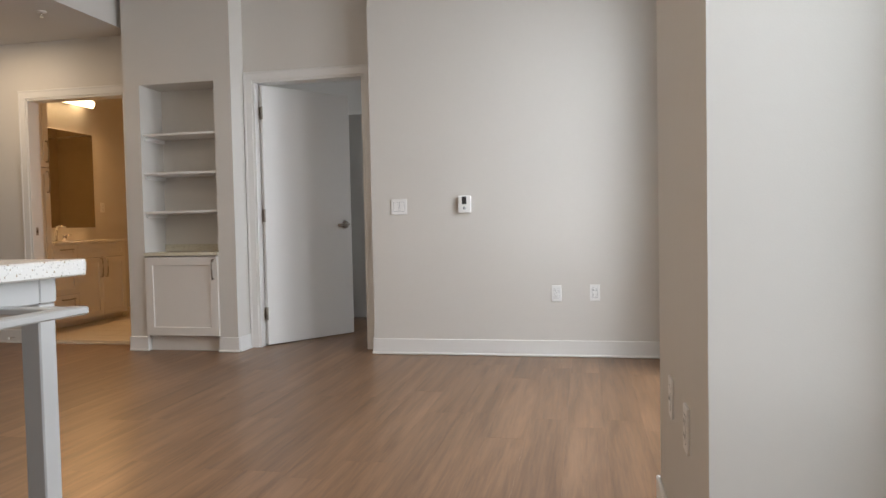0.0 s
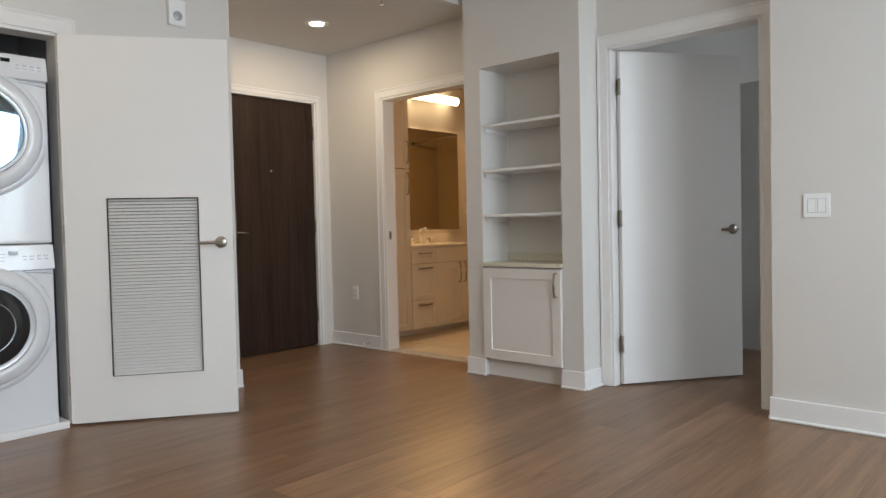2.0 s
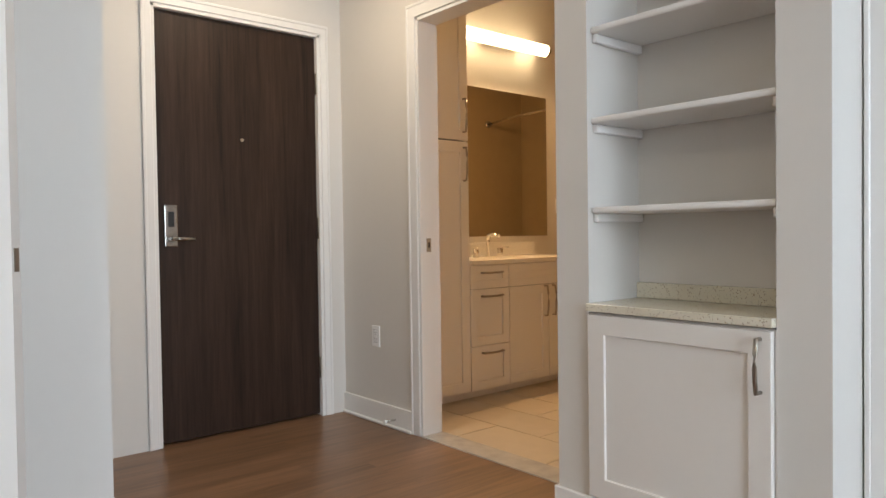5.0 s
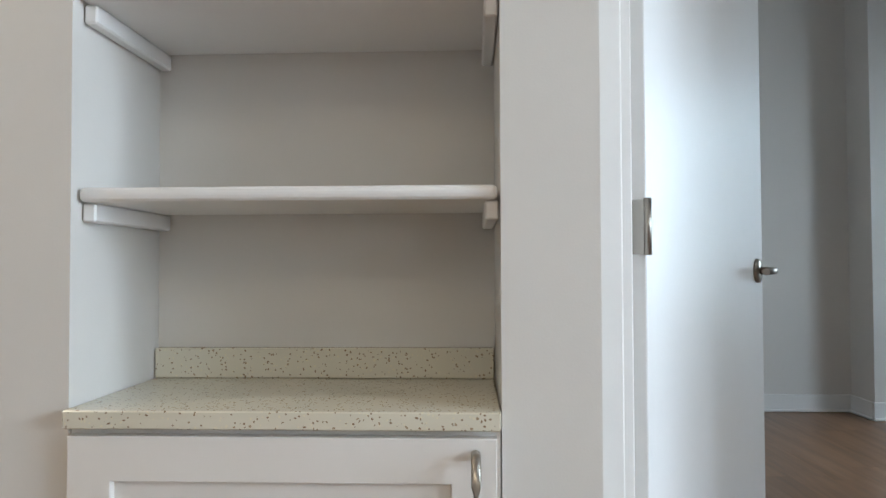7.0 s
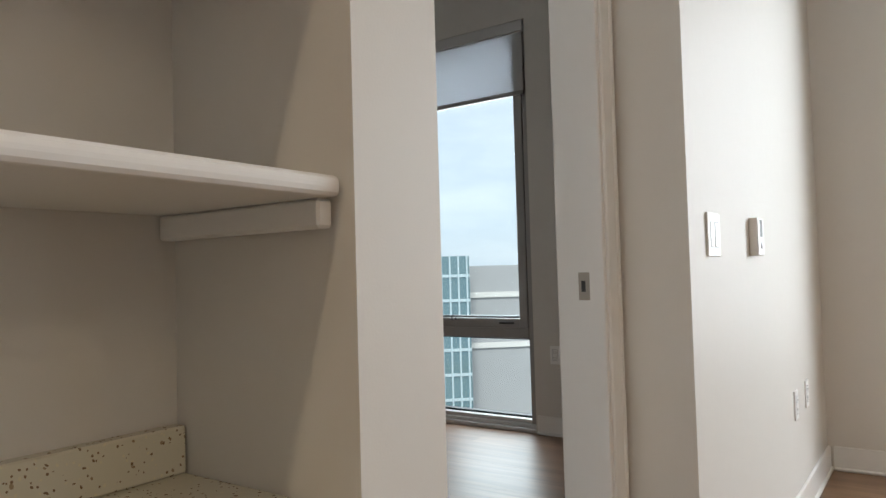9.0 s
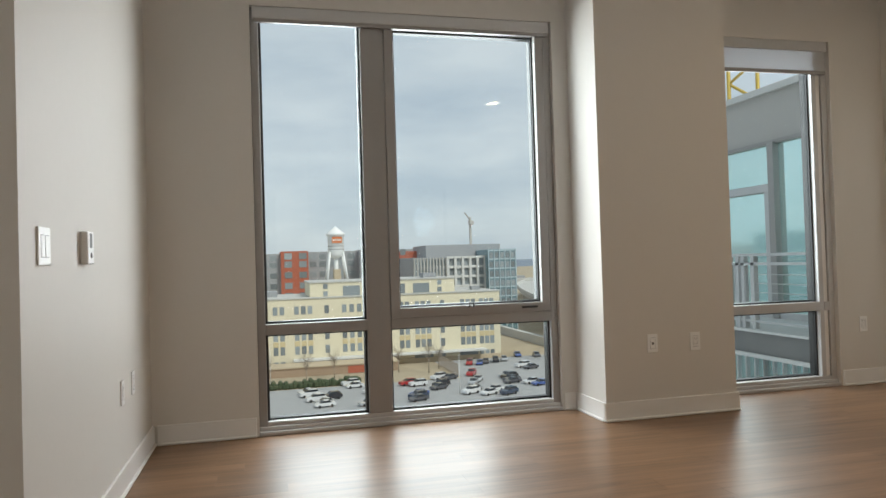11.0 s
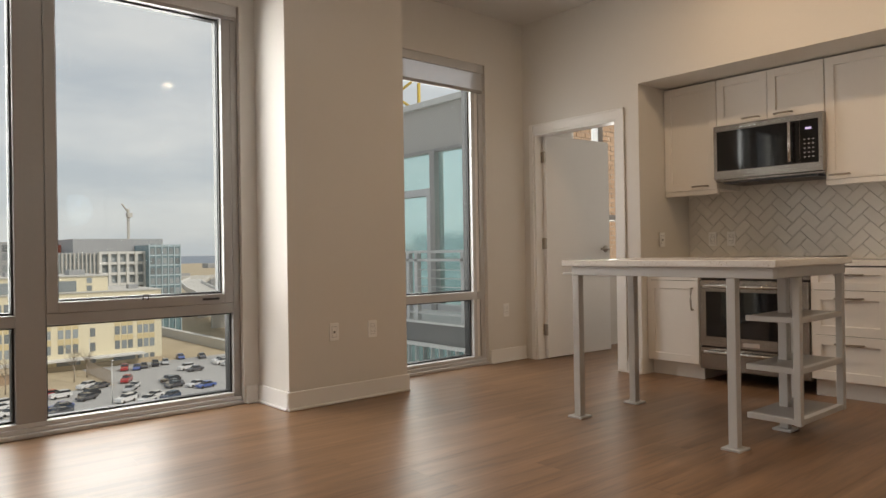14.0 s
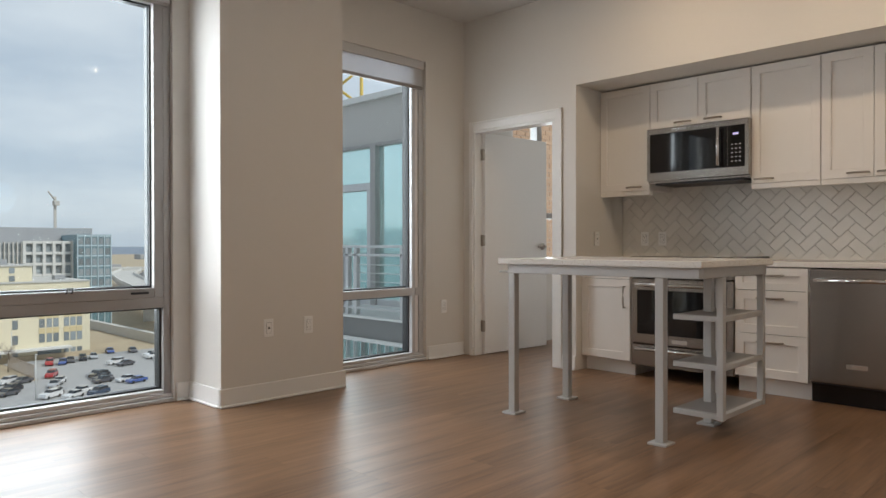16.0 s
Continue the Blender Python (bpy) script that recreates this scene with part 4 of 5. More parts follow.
for c in range(3):
    for r in range(5):
        box_part("key", (0.055 + c * 0.028, 0.068 + c * 0.028, 0.0178, 0.0186, 1.59 + r * 0.03, 1.597 + r * 0.03), M_APPLG, mw)
bm = bmesh.new()
add_cyl(bm, (0.205, 0.058, 1.565), (0.205, 0.058, 1.84), 0.011, n=14)
for z in (1.585, 1.82):
    add_cyl(bm, (0.205, 0.015, z), (0.205, 0.058, z), 0.008, n=10)
part("handle", bm, M_CHROME, mw, "polished bar handle")
box_part("badge", (0.46, 0.58, 0.0135, 0.0165, 1.862, 1.882), M_CHROME, mw, "plain metal badge")
box_part("underside_vent", (0.05, MWW - 0.05, -0.36, -0.03, 1.462, 1.4745), M_DARK, mw)

# ---- kitchen island table ----
isl = thing("kitchen_island", "quartz-topped island table on a pale grey steel frame with shelves", "island table")
box_part("tabletop", (-1.95, -0.70, 0.225, 1.135, 0.886, 0.920), M_WHITEQ, isl, "pale quartz top", 0.003)
boxes_part("apron", [(-1.92, -0.742, 1.048, 1.095, 0.832, 0.8855), (-1.92, -0.742, 0.245, 0.290, 0.832, 0.8855), (-0.79, -0.742, 0.290, 1.048, 0.832, 0.8855), (-1.92, -1.875, 0.290, 1.048, 0.832, 0.8855)], M_ISLAND, isl, "steel apron frame", 0.003)
for x in (-0.768, -1.712):
    for y in (1.070, 0.520):
        lg = box_part("leg", (x - 0.023, x + 0.023, y - 0.023, y + 0.023, 0.012, 0.8315), M_ISLAND, isl, "", 0.003)
        box_part("foot_plate", (x - 0.05, x + 0.05, y - 0.05, y + 0.05, 0.0, 0.0118), M_ISLAND, lg, "", 0.002)
for x, y in ((-1.898, 0.795), (-1.898, 0.265), (-1.66, 0.265)):
    box_part("shelf_post", (x - 0.018, x + 0.018, y - 0.018, y + 0.018, 0.10, 0.8315), M_ISLAND, isl, "", 0.003)
for z in (0.628, 0.378, 0.128):
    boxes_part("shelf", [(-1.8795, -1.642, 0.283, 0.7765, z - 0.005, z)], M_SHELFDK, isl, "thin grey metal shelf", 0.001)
    boxes_part("shelf_rail", [(-1.8795, -1.642, 0.777, 0.807, z - 0.026, z + 0.002), (-1.912, -1.880, 0.2835, 0.7765, z - 0.026, z + 0.002)], M_ISLAND, isl, "", 0.002)
bm = bmesh.new()
add_box(bm, -0.60, -0.56, 0.40, 0.96, 0.826, 0.840, 0.003)
for y in (0.42, 0.94):
    add_box(bm, -0.741, -0.60, y - 0.02, y + 0.02, 0.827, 0.839, 0.002)
part("towel_rail", bm, M_ISLAND, isl, "flat steel rail at the table's end")

# ---- bathroom ----
XV = -4.80
tall = cabinet("linen_cabinet", "tall white shaker linen cabinet with two doors", front_pose(XV, 5.850, 0, "E"), 0.57, 0.50, 0.055, 2.90, toe=0.05)
shaker(tall, 0, 0.57, 1.602, 2.90, 0.065, "door", ("v", 0.04, 1.755, 0.20))
shaker(tall, 0, 0.57, 0.055, 1.598, 0.065, "door", ("v", 0.04, 1.46, 0.20))
van = cabinet("vanity", "white shaker bathroom vanity with drawers and doors", front_pose(XV, 6.96, 0, "E"), 1.107, 0.50, 0.055, 0.835, toe=0.05)
dx = 1.107 - 0.34
for z0, z1 in ((0.688, 0.835), (0.332, 0.688), (0.055, 0.332)):
    shaker(van, dx, 1.107, z0, z1, 0.055, "drawer", ("h", dx + 0.16, z1 - 0.045, 0.17))
shaker(van, 0, dx, 0.688, 0.835, 0.05, "false_front")
shaker(van, dx / 2, dx, 0.055, 0.688, 0.06, "door", ("v", dx / 2 + 0.04, 0.575, 0.20))
shaker(van, 0, dx / 2, 0.055, 0.688, 0.06, "door", ("v", dx / 2 - 0.04, 0.575, 0.20))
tagged(boxes_part("bathroom_counter", [(-5.325, -4.775, 5.868, 7.02, 0.838, 0.868), (-5.328, -5.308, 5.868, 7.02, 0.8685, 0.97)], M_WHITEQ, bevel=0.002), "pale quartz vanity top with upstand", "counter")
mir = tagged(box_part("mirror", (-5.328, -5.318, 5.87, 7.18, 1.013, 2.098), M_MIRROR, bevel=0.001), "frameless wall mirror over the vanity", "mirror")
tap = thing("basin_tap", "chrome widespread basin tap", "tap")
tube_part("spout", [(-5.21, 6.42, 0.868), (-5.21, 6.42, 0.985), (-5.20, 6.42, 1.025), (-5.16, 6.42, 1.03), (-5.10, 6.42, 1.015)], 0.014, M_CHROME, tap)
for y in (6.30, 6.54):
    h = cyl_part("tap_handle", (-5.21, y, 0.868), (-5.21, y, 0.93), 0.022, M_CHROME, tap)
    tube_part("lever", [(-5.21, y, 0.925), (-5.15, y + (y - 6.42) * 0.3, 0.935)], 0.006, M_CHROME, h)
bar = thing("vanity_light", "lit tubular light bar over the mirror", "wall lamp")
box_part("back_plate", (-5.328, -5.25, 6.45, 6.85, 2.40, 2.455), M_CHROME, bar, "chrome back plate", 0.004)
cyl_part("lens", (-5.21, 6.20, 2.43), (-5.21, 7.05, 2.43), 0.045, M_BARLIGHT, bar, "glowing white tube", n=24)
for y0, y1 in ((6.185, 6.20), (7.05, 7.07)):
    cyl_part("end_cap", (-5.21, y0, 2.43), (-5.21, y1, 2.43), 0.048, M_CHROME, bar)
rod = thing("shower_rod", "curved chrome shower rod over the bathtub", "shower rod")
tube_part("rail", [(-5.32 + 1.93 * i / 16, 8.41 - 0.16 * math.sin(math.pi * i / 16), 2.25) for i in range(17)], 0.013, M_CHROME, rod)
for x0, x1 in ((-5.329, -5.315), (-3.395, -3.381)):
    cyl_part("flange", (x0, 8.41, 2.25), (x1, 8.41, 2.25), 0.04, M_CHROME, rod)
tub = thing("bathtub", "white built-in bathtub beneath the shower rod", "bathtub")
boxes_part("apron", [(-5.32, -3.385, 8.22, 8.28, 0, 0.50), (-5.32, -3.385, 8.88, 8.945, 0, 0.50), (-5.32, -5.24, 8.28, 8.88, 0, 0.50), (-3.465, -3.385, 8.28, 8.88, 0, 0.50), (-5.24, -3.465, 8.28, 8.88, 0, 0.12)], M_APPL, tub, bevel=0.006)
area_lamp("vanity_glow", pose(-5.12, 6.63, 2.37, 0, -48, 0), 0.10, 0.85, 24, WARM)

# ---- lamps of the entry and kitchen ----
def downlight(x, y, z, watts, colour=(1.0, 0.78, 0.52)):
    ob = thing("downlight", "lit round recessed ceiling light with white trim", "ceiling light", group="recessed ceiling lights")
    lathe_part("trim", [(0.062, -0.004), (0.085, -0.006), (0.092, -0.002), (0.092, 0.002), (0.062, 0.002)], (x, y, z), "Z", M_TRIM, ob, n=32)
    lathe_part("lens", [(0.001, -0.0075), (0.052, -0.0075), (0.058, -0.0045), (0.001, -0.0045)], (x, y, z), "Z", M_CAN, ob, "glowing lens", n=32)
    area_lamp("downlight_beam", pose(x, y, z - 0.012), 0.11, 0.11, watts, colour, "DISK")


downlight(-4.35, 4.46, LOW, 9.5)
downlight(-1.15, 0.45, CEIL, 9)
downlight(-2.45, 0.45, CEIL, 9)
downlight(-2.95, 1.39, CEIL, 7)
sp = thing("sprinkler", "small white ceiling sprinkler head", "sprinkler")
lathe_part("escutcheon", [(0.001, 0.0), (0.035, 0.0), (0.03, -0.008), (0.001, -0.010)], (-3.58, 4.42, LOW), "Z", M_TRIM, sp, n=24)
cyl_part("head", (-3.58, 4.42, LOW - 0.008), (-3.58, 4.42, LOW - 0.04), 0.008, M_CHROME, sp, n=12)
cyl_part("deflector", (-3.58, 4.42, LOW - 0.04), (-3.58, 4.42, LOW - 0.043), 0.016, M_CHROME, sp, n=16)

# ---- wall fittings ----
def plate(name, label, category, m, w, h, slots, tog=None):
    """A cover plate in local xz, looking along +y."""
    ob = thing(name, label, category, m, group=name + "s")
    box_part("cover", (-w / 2, w / 2, 0, 0.007, -h / 2, h / 2), M_PLASTIC, ob, "", 0.003, 2)
    for x0, x1, z0, z1 in slots:
        # grey rim paints a thin shadow line round the insert
        box_part("insert_gap", (x0 - 0.0015, x1 + 0.0015, 0.0055, 0.0073, z0 - 0.0015, z1 + 0.0015), M_APPLG, ob)
        box_part("insert", (x0, x1, 0.0055, 0.0085, z0, z1), M_PLASTIC, ob, "", 0.0015)
        if tog == "outlet":
            for zz in ((z0 + z1) / 2 + 0.017, (z0 + z1) / 2 - 0.017):
                boxes_part("socket", [(x0 + 0.007, x0 + 0.0095, 0.0083, 0.009, zz - 0.003, zz + 0.007), (x1 - 0.0095, x1 - 0.007, 0.0083, 0.009, zz - 0.003, zz + 0.007), ((x0 + x1) / 2 - 0.002, (x0 + x1) / 2 + 0.002, 0.0083, 0.009, zz - 0.010, zz - 0.006)], M_SLOT, ob)
        elif tog == "jack":
            boxes_part("jack", [((x0 + x1) / 2 - 0.007, (x0 + x1) / 2 + 0.007, 0.0083, 0.009, -0.008, 0.006)], M_SLOT, ob)
    return ob


SLOT1 = [(-0.017, 0.017, -0.034, 0.034)]
plate("light_switch", "white two-gang rocker light switch", "switch", front_pose(-1.008, YN, 1.107, "S"), 0.122, 0.118, [(-0.04, -0.006, -0.034, 0.034), (0.006, 0.04, -0.034, 0.034)])
for x, y, z, way, kind in ((0.146, YN, 0.457, "S", "outlet"), (0.415, YN, 0.462, "S", "outlet"), (0.583, 1.905, 0.467, "W", "jack"), (0.583, 1.60, 0.464, "W", "outlet"), (-4.785, YBATH, 0.478, "S", "outlet"),
                           (XE, -0.12, 0.455, "W", "outlet"), (XE, 6.40, 0.50, "W", "outlet"), (0.75, 8.52, 0.47, "S", "outlet"), (0.90, 8.52, 0.47, "S", "jack"),
                           (-0.44, -1.094, 1.05, "N", "outlet"), (-2.30, -1.094, 1.06, "N", "outlet"), (-0.60, -1.094, 1.05, "N", "outlet"), (-5.33, 7.33, 1.25, "E", "outlet"), (-0.24, -0.66, 1.05, "W", "jack")):
    plate("wall_outlet", "white wall outlet with cover plate", "outlet", front_pose(x, y, z, way), 0.070, 0.115, SLOT1, kind)
th = thing("thermostat", "white wall thermostat with small dark display", "thermostat", front_pose(-0.51, YN, 1.114, "S"))
box_part("case", (-0.048, 0.048, 0, 0.028, -0.062, 0.062), M_PLASTIC, th, "", 0.007, 3)
box_part("display", (-0.016, 0.018, 0.0275, 0.0285, 0.0, 0.055), M_DARK, th, "dark display")
lathe_part("button", [(0.001, 0.027), (0.012, 0.027), (0.011, 0.030), (0.001, 0.031)], (0.0, 0.0, -0.028), "Y", M_APPLG, th, n=20)
ch = thing("wall_alarm", "white rectangular alarm sounder above the laundry door", "alarm", front_pose(XC, 3.245, 2.40, "E"))
box_part("case", (-0.055, 0.055, 0, 0.035, -0.08, 0.08), M_PLASTIC, ch, "", 0.008, 3)
lathe_part("sounder", [(0.001, 0.034), (0.03, 0.034), (0.028, 0.038), (0.001, 0.039)], (0.0, 0.0, -0.02), "Y", M_APPLG, ch, n=24)
ds = thing("door_stop", "small chrome spring door stop on the baseboard", "door stop")
tube_part("spring", [(-4.60, YBATH - 0.014, 0.05), (-4.60, YBATH - 0.075, 0.05)], 0.006, M_CHROME, ds)
cyl_part("tip", (-4.60, YBATH - 0.075, 0.05), (-4.60, YBATH - 0.09, 0.05), 0.010, M_PLASTIC, ds)
vent = thing("ceiling_vent", "white linear air grille high on the kitchen wall", "air vent")
boxes_part("frame", [(-1.75, -1.15, YS, YS + 0.012, 2.80, 2.815), (-1.75, -1.15, YS, YS + 0.012, 2.905, 2.92), (-1.75, -1.735, YS, YS + 0.012, 2.815, 2.905), (-1.165, -1.15, YS, YS + 0.012, 2.815, 2.905)], M_TRIM, vent)
for i in range(6):
    box_part("slat", (-1.735, -1.165, YS + 0.001, YS + 0.009, 2.822 + i * 0.014, 2.828 + i * 0.014), M_TRIM, vent)

# ---- outside: ground, town, neighbours ----
GZ = -21.0
M_ASPH = mat("asphalt", (0.35, 0.35, 0.345), 0.9, grain=0.15, grain_scale=0.6, stain=0.12)
M_DIRT = mat("winter_ground", (0.40, 0.33, 0.23), 0.95, grain=0.25, grain_scale=0.15, stain=0.1)
M_YELLOW = mat("cream_brick", (0.72, 0.65, 0.48), 0.85, grain=0.06, grain_scale=0.8, stain=0.05)
M_TERRACE = mat("brown_brick_terrace", (0.36, 0.26, 0.18), 0.9, grain=0.12, grain_scale=1.5, stain=0.08)
M_SPAN = mat("ochre_spandrel", (0.62, 0.51, 0.30), 0.85, grain=0.05)
M_BUFF = mat("buff_base", (0.50, 0.41, 0.29), 0.85, grain=0.08, grain_scale=0.5)
M_WIN = mat("far_window", (0.25, 0.28, 0.29), 0.15, grain=0.1, random_value=0.35)
M_REDB = mat("red_cladding", (0.42, 0.12, 0.07), 0.8, grain=0.06, grain_scale=0.5)
M_GREYB = mat("grey_cladding", (0.34, 0.35, 0.36), 0.8, grain=0.06, grain_scale=0.5)
M_WHITEB = mat("white_concrete", (0.62, 0.62, 0.60), 0.8, grain=0.05, grain_scale=0.5)
M_BLUEG = mat("blue_curtain_glass", (0.20, 0.32, 0.36), 0.08, 0.25, grain=0.08, grain_scale=0.3, random_value=0.25)
M_TEALG = mat("teal_balcony_glass", (0.70, 0.93, 0.90), 0.07, 0.8, grain=0.08, grain_scale=0.8, random_value=0.08)
M_FIN = mat("pale_fin", (0.50, 0.60, 0.64), 0.4, 0.3, grain=0.04)
M_WHITEP = mat("tower_white", (0.82, 0.82, 0.80), 0.5, grain=0.03, grain_scale=1.5)
M_ORANGE = mat("tower_panel", (0.62, 0.18, 0.05), 0.6, grain=0.05)
M_CONC = mat("pale_concrete", (0.50, 0.49, 0.46), 0.9, grain=0.08, grain_scale=0.4, stain=0.08)
M_HILL = mat("far_hills", (0.20, 0.24, 0.29), 1.0, grain=0.15, grain_scale=0.02)
M_HEDGE = mat("hedge", (0.06, 0.08, 0.04), 0.9, grain=0.3, grain_scale=3)
M_BARK = mat("bare_branches", (0.30, 0.25, 0.20), 0.9, grain=0.2)
M_BRICK = mat("tan_brick", (0.52, 0.33, 0.21), 0.85, grain=0.12, grain_scale=20, random_value=0.1)
M_MORTAR = mat("mortar", (0.48, 0.43, 0.37), 0.95, grain=0.1)
M_STUCCO = mat("grey_stucco", (0.47, 0.455, 0.43), 0.9, grain=0.05, grain_scale=10, bump=0.1)
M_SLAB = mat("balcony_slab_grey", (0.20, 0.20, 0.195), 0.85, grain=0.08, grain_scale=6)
M_YCRANE = mat("crane_yellow", (0.60, 0.42, 0.08), 0.6, grain=0.05)
M_TYRE = mat("tyre", (0.02, 0.02, 0.02), 0.9, grain=0.1)
M_CARGLASS = mat("car_glass", (0.03, 0.035, 0.04), 0.08, grain=0.05)

near_things = set(bpy.data.objects)
bm = bmesh.new()
add_box(bm, 30, 4000, -3500, 3500, GZ - 1, GZ)
tagged(part("ground", bm, M_DIRT), kind="structure")
tagged(boxes_part("road", [(60, 124.5, -31, 120, GZ, GZ + 0.05), (60, 147, -150, -31.001, GZ, GZ + 0.05)], M_ASPH), kind="structure")
hill = bmesh.new()
prev = None
for i in range(61):
    y = -2600 + i * 86
    h = 18 + 11 * noise.noise(Vector((i * 0.17, 0.3, 0))) + 6 * noise.noise(Vector((i * 0.6, 2.3, 0)))
    row = [hill.verts.new((1900 + k * 260, y, GZ + (0, h * 0.7, h, 0)[k])) for k in range(4)]
    if prev:
        for k in range(3):
            hill.faces.new((prev[k], prev[k + 1], row[k + 1], row[k]))
    prev = row
tagged(part("backdrop_hills", hill, M_HILL), kind="structure")


def facade_windows(parent, xf, ys, zs, w, h, material=M_WIN):
    """A grid of windows on a wall that looks to -x, at the given places and sills."""
    pm = bmesh.new()
    add_box(pm, -0.06, 0.05, -w / 2, w / 2, 0, h)
    me = mesh_of("window_pane", pm, material)
    for y in ys:
        for z in zs:
            o = new("window", me)
            o.parent = parent
            o.location = (xf - 0.02, y, z)


yb = thing("cream_office_block", "long cream brick office block with rows of tall windows", "building", kind="")
boxes_part("wall", [(148, 172, -46.7, 46, GZ + 1.0, -6.1), (150, 170, -36.8, -4.7, -6.1, -2.9)], M_YELLOW, yb)
boxes_part("plinth", [(147.7, 172.2, -46.9, 46.2, GZ, GZ + 0.99)], M_BUFF, yb, "buff stone base")
boxes_part("ledge", [(145.4, 147.99, -42.6, -0.8, -18.95, -18.6)], M_WHITEB, yb, "pale entrance canopy ledge")
boxes_part("roof_cap", [(147.8, 172.2, -46.9, -36.81, -6.1, -5.85), (147.8, 172.2, -4.69, 46.2, -6.1, -5.85), (149.8, 170.2, -37.0, -4.5, -2.9, -2.65), (147.8, 149.99, -36.8, -4.7, -6.1, -5.85)], M_CONC, yb)
boxes_part("roof_plant", [(156, 160, -34, -31, -2.64, -1.6), (158, 161, -24, -20, -2.64, -1.9), (157, 165, 2, 8, -5.84, -4.7), (154, 156, -44, -42, -5.84, -5.0)], M_GREYB, yb)
columns = [-44.7, -43.5, -42.3, -40.4, -39.2, -37.9, -30.2, -28.9, -27.6, -25.4, -24.1, -20.0, -18.7, -17.4, -14.9, -13.3, -11.7, -4.5, -3.1, -1.7, 1.3, 2.7, 5.6, 7.0, 8.4, 11.6, 13.0, 14.4, 18, 19.4, 22.6, 24, 25.4]
facade_windows(yb, 148, columns + [-33.3, -8.0], (-9.3, -12.1, -14.8, -17.7), 0.95, 1.7)
facade_windows(yb, 148, [-44.7, -43.5, -42.3, -33.3, -8.0, -4.5, -3.1, 1.3, 2.7], (-20.4,), 0.95, 1.3)
facade_windows(yb, 147.9, (-39.2, -28.9, -13.3, -3.1), (-20.4,), 4.2, 1.4)
facade_windows(yb, 150, (-33.3, -8.0), (-4.2, -5.75), 0.95, 1.05)
facade_windows(yb, 150, (-29.1, -18.8, -13.6, -23.6), (-5.8,), 3.7, 2.1)
pm = bmesh.new()
add_box(pm, -0.05, 0.05, -0.55, 0.55, 0, 1.05)
spandrel = mesh_of("spandrel", pm, M_SPAN)
for y in columns:
    for z in (-13.1, -16.0):
        o = new("spandrel", spandrel)
        o.parent = yb
        o.location = (147.99, y, z)
tb = thing("terrace_base", "low brown brick terrace wall before the office block", "wall")
box_part("wall", (139, 145.3, -21.5, 9, GZ, GZ + 1.7), M_TERRACE, tb)
box_part("coping", (138.8, 145.4, -21.7, 9.2, GZ + 1.701, GZ + 1.95), M_BUFF, tb)
box_part("gate", (138.9, 138.99, -15.8, -11.2, GZ + 0.1, GZ + 1.5), M_REDB, tb, "dull red slatted gate")

wt = thing("water_tower", "white water tower on splayed legs with an orange panel", "water tower")
lathe_part("tank", [(0.3, 2.3), (1.5, 2.9), (1.95, 3.7), (1.98, 8.0), (2.35, 8.25), (2.3, 8.5), (1.1, 9.5), (0.1, 10.4)], (171, -12.5, 0), "Z", M_WHITEP, wt, n=32)
for z in (4.6, 5.4):
    lathe_part("band", [(1.99, z), (2.04, z + 0.02), (2.04, z + 0.12), (1.99, z + 0.14)], (171, -12.5, 0), "Z", M_GREYB, wt, n=24)
cyl_part("stem", (171, -12.5, -2.9), (171, -12.5, 3.4), 0.5, M_WHITEP, wt)
box_part("panel", (168.8, 168.95, -13.8, -11.4, 6.2, 7.7), M_ORANGE, wt, "orange sign panel")
boxes_part("panel_marks", [(168.73, 168.79, -13.55 + k * 0.55, -13.2 + k * 0.55, 6.75, 7.2) for k in range(4)], M_WHITEP, wt)
for sx in (-1, 1):
    for sy in (-1, 1):
        cyl_part("leg", (171 + sx * 2.4, -12.5 + sy * 2.45, -2.9), (171 + sx * 1.5, -12.5 + sy * 1.6, 4.0), 0.26, M_WHITEP, wt, n=8)
box_part("base", (169.5, 172.5, -13.4, -11.8, -2.9, -0.2), M_BUFF, wt)

rb = thing("red_apartment_block", "red and grey apartment block with stacked windows", "building")
boxes_part("wall", [(226, 250, -8.9, -0.3, GZ, 5.6), (226, 250, -45, -38.5, GZ, 4.6)], M_REDB, rb)
boxes_part("side_wing", [(228, 250, -0.29, 22, GZ, 4.9), (236, 250, -26, -8.91, GZ, 5.4), (230, 250, -34, -26.01, GZ, 5.6)], M_GREYB, rb)
facade_windows(rb, 226, (-7.2, -2.6), (-9.6, -6.4, -3.0, 0.4, 3.0), 2.4, 2.0)
facade_windows(rb, 226, (-39.8,), (-3.0, 0.4, 3.4), 1.8, 2.0)
facade_windows(rb, 228, (2, 5, 8.5, 12, 15.5), (-9.6, -6.4, -3.0, 0.4, 2.6), 2.2, 1.7)
facade_windows(rb, 236, (-11, -14.2, -17.4, -20.6, -23.8), (-9.6, -6.4, -3.0, 0.4, 2.8), 2.2, 1.8)
facade_windows(rb, 230, (-28, -31.5), (-6.4, -3.0, 0.4, 2.8), 2.4, 2.0)

gb = thing("grey_office_block", "distant grey office block", "building")
boxes_part("wall", [(292, 320, -62, -36, GZ, 6.6), (300, 325, -100, -62.01, GZ, -1.0)], M_GREYB, gb)
facade_windows(gb, 292, [-60 + i * 3 for i in range(8)], (-7, -3, 1, 4), 2.2, 1.8)

ob_ = thing("white_grid_office", "white concrete grid office with blue glass end and grey roof storey", "building")
boxes_part("core", [(203.4, 232, -60.8, -38.4, GZ, 2.2), (212, 232, -69, -44.5, 2.21, 6.1)], M_GREYB, ob_)
bays = [-49.1 - i * 2.35 for i in range(6)]
pm = bmesh.new()
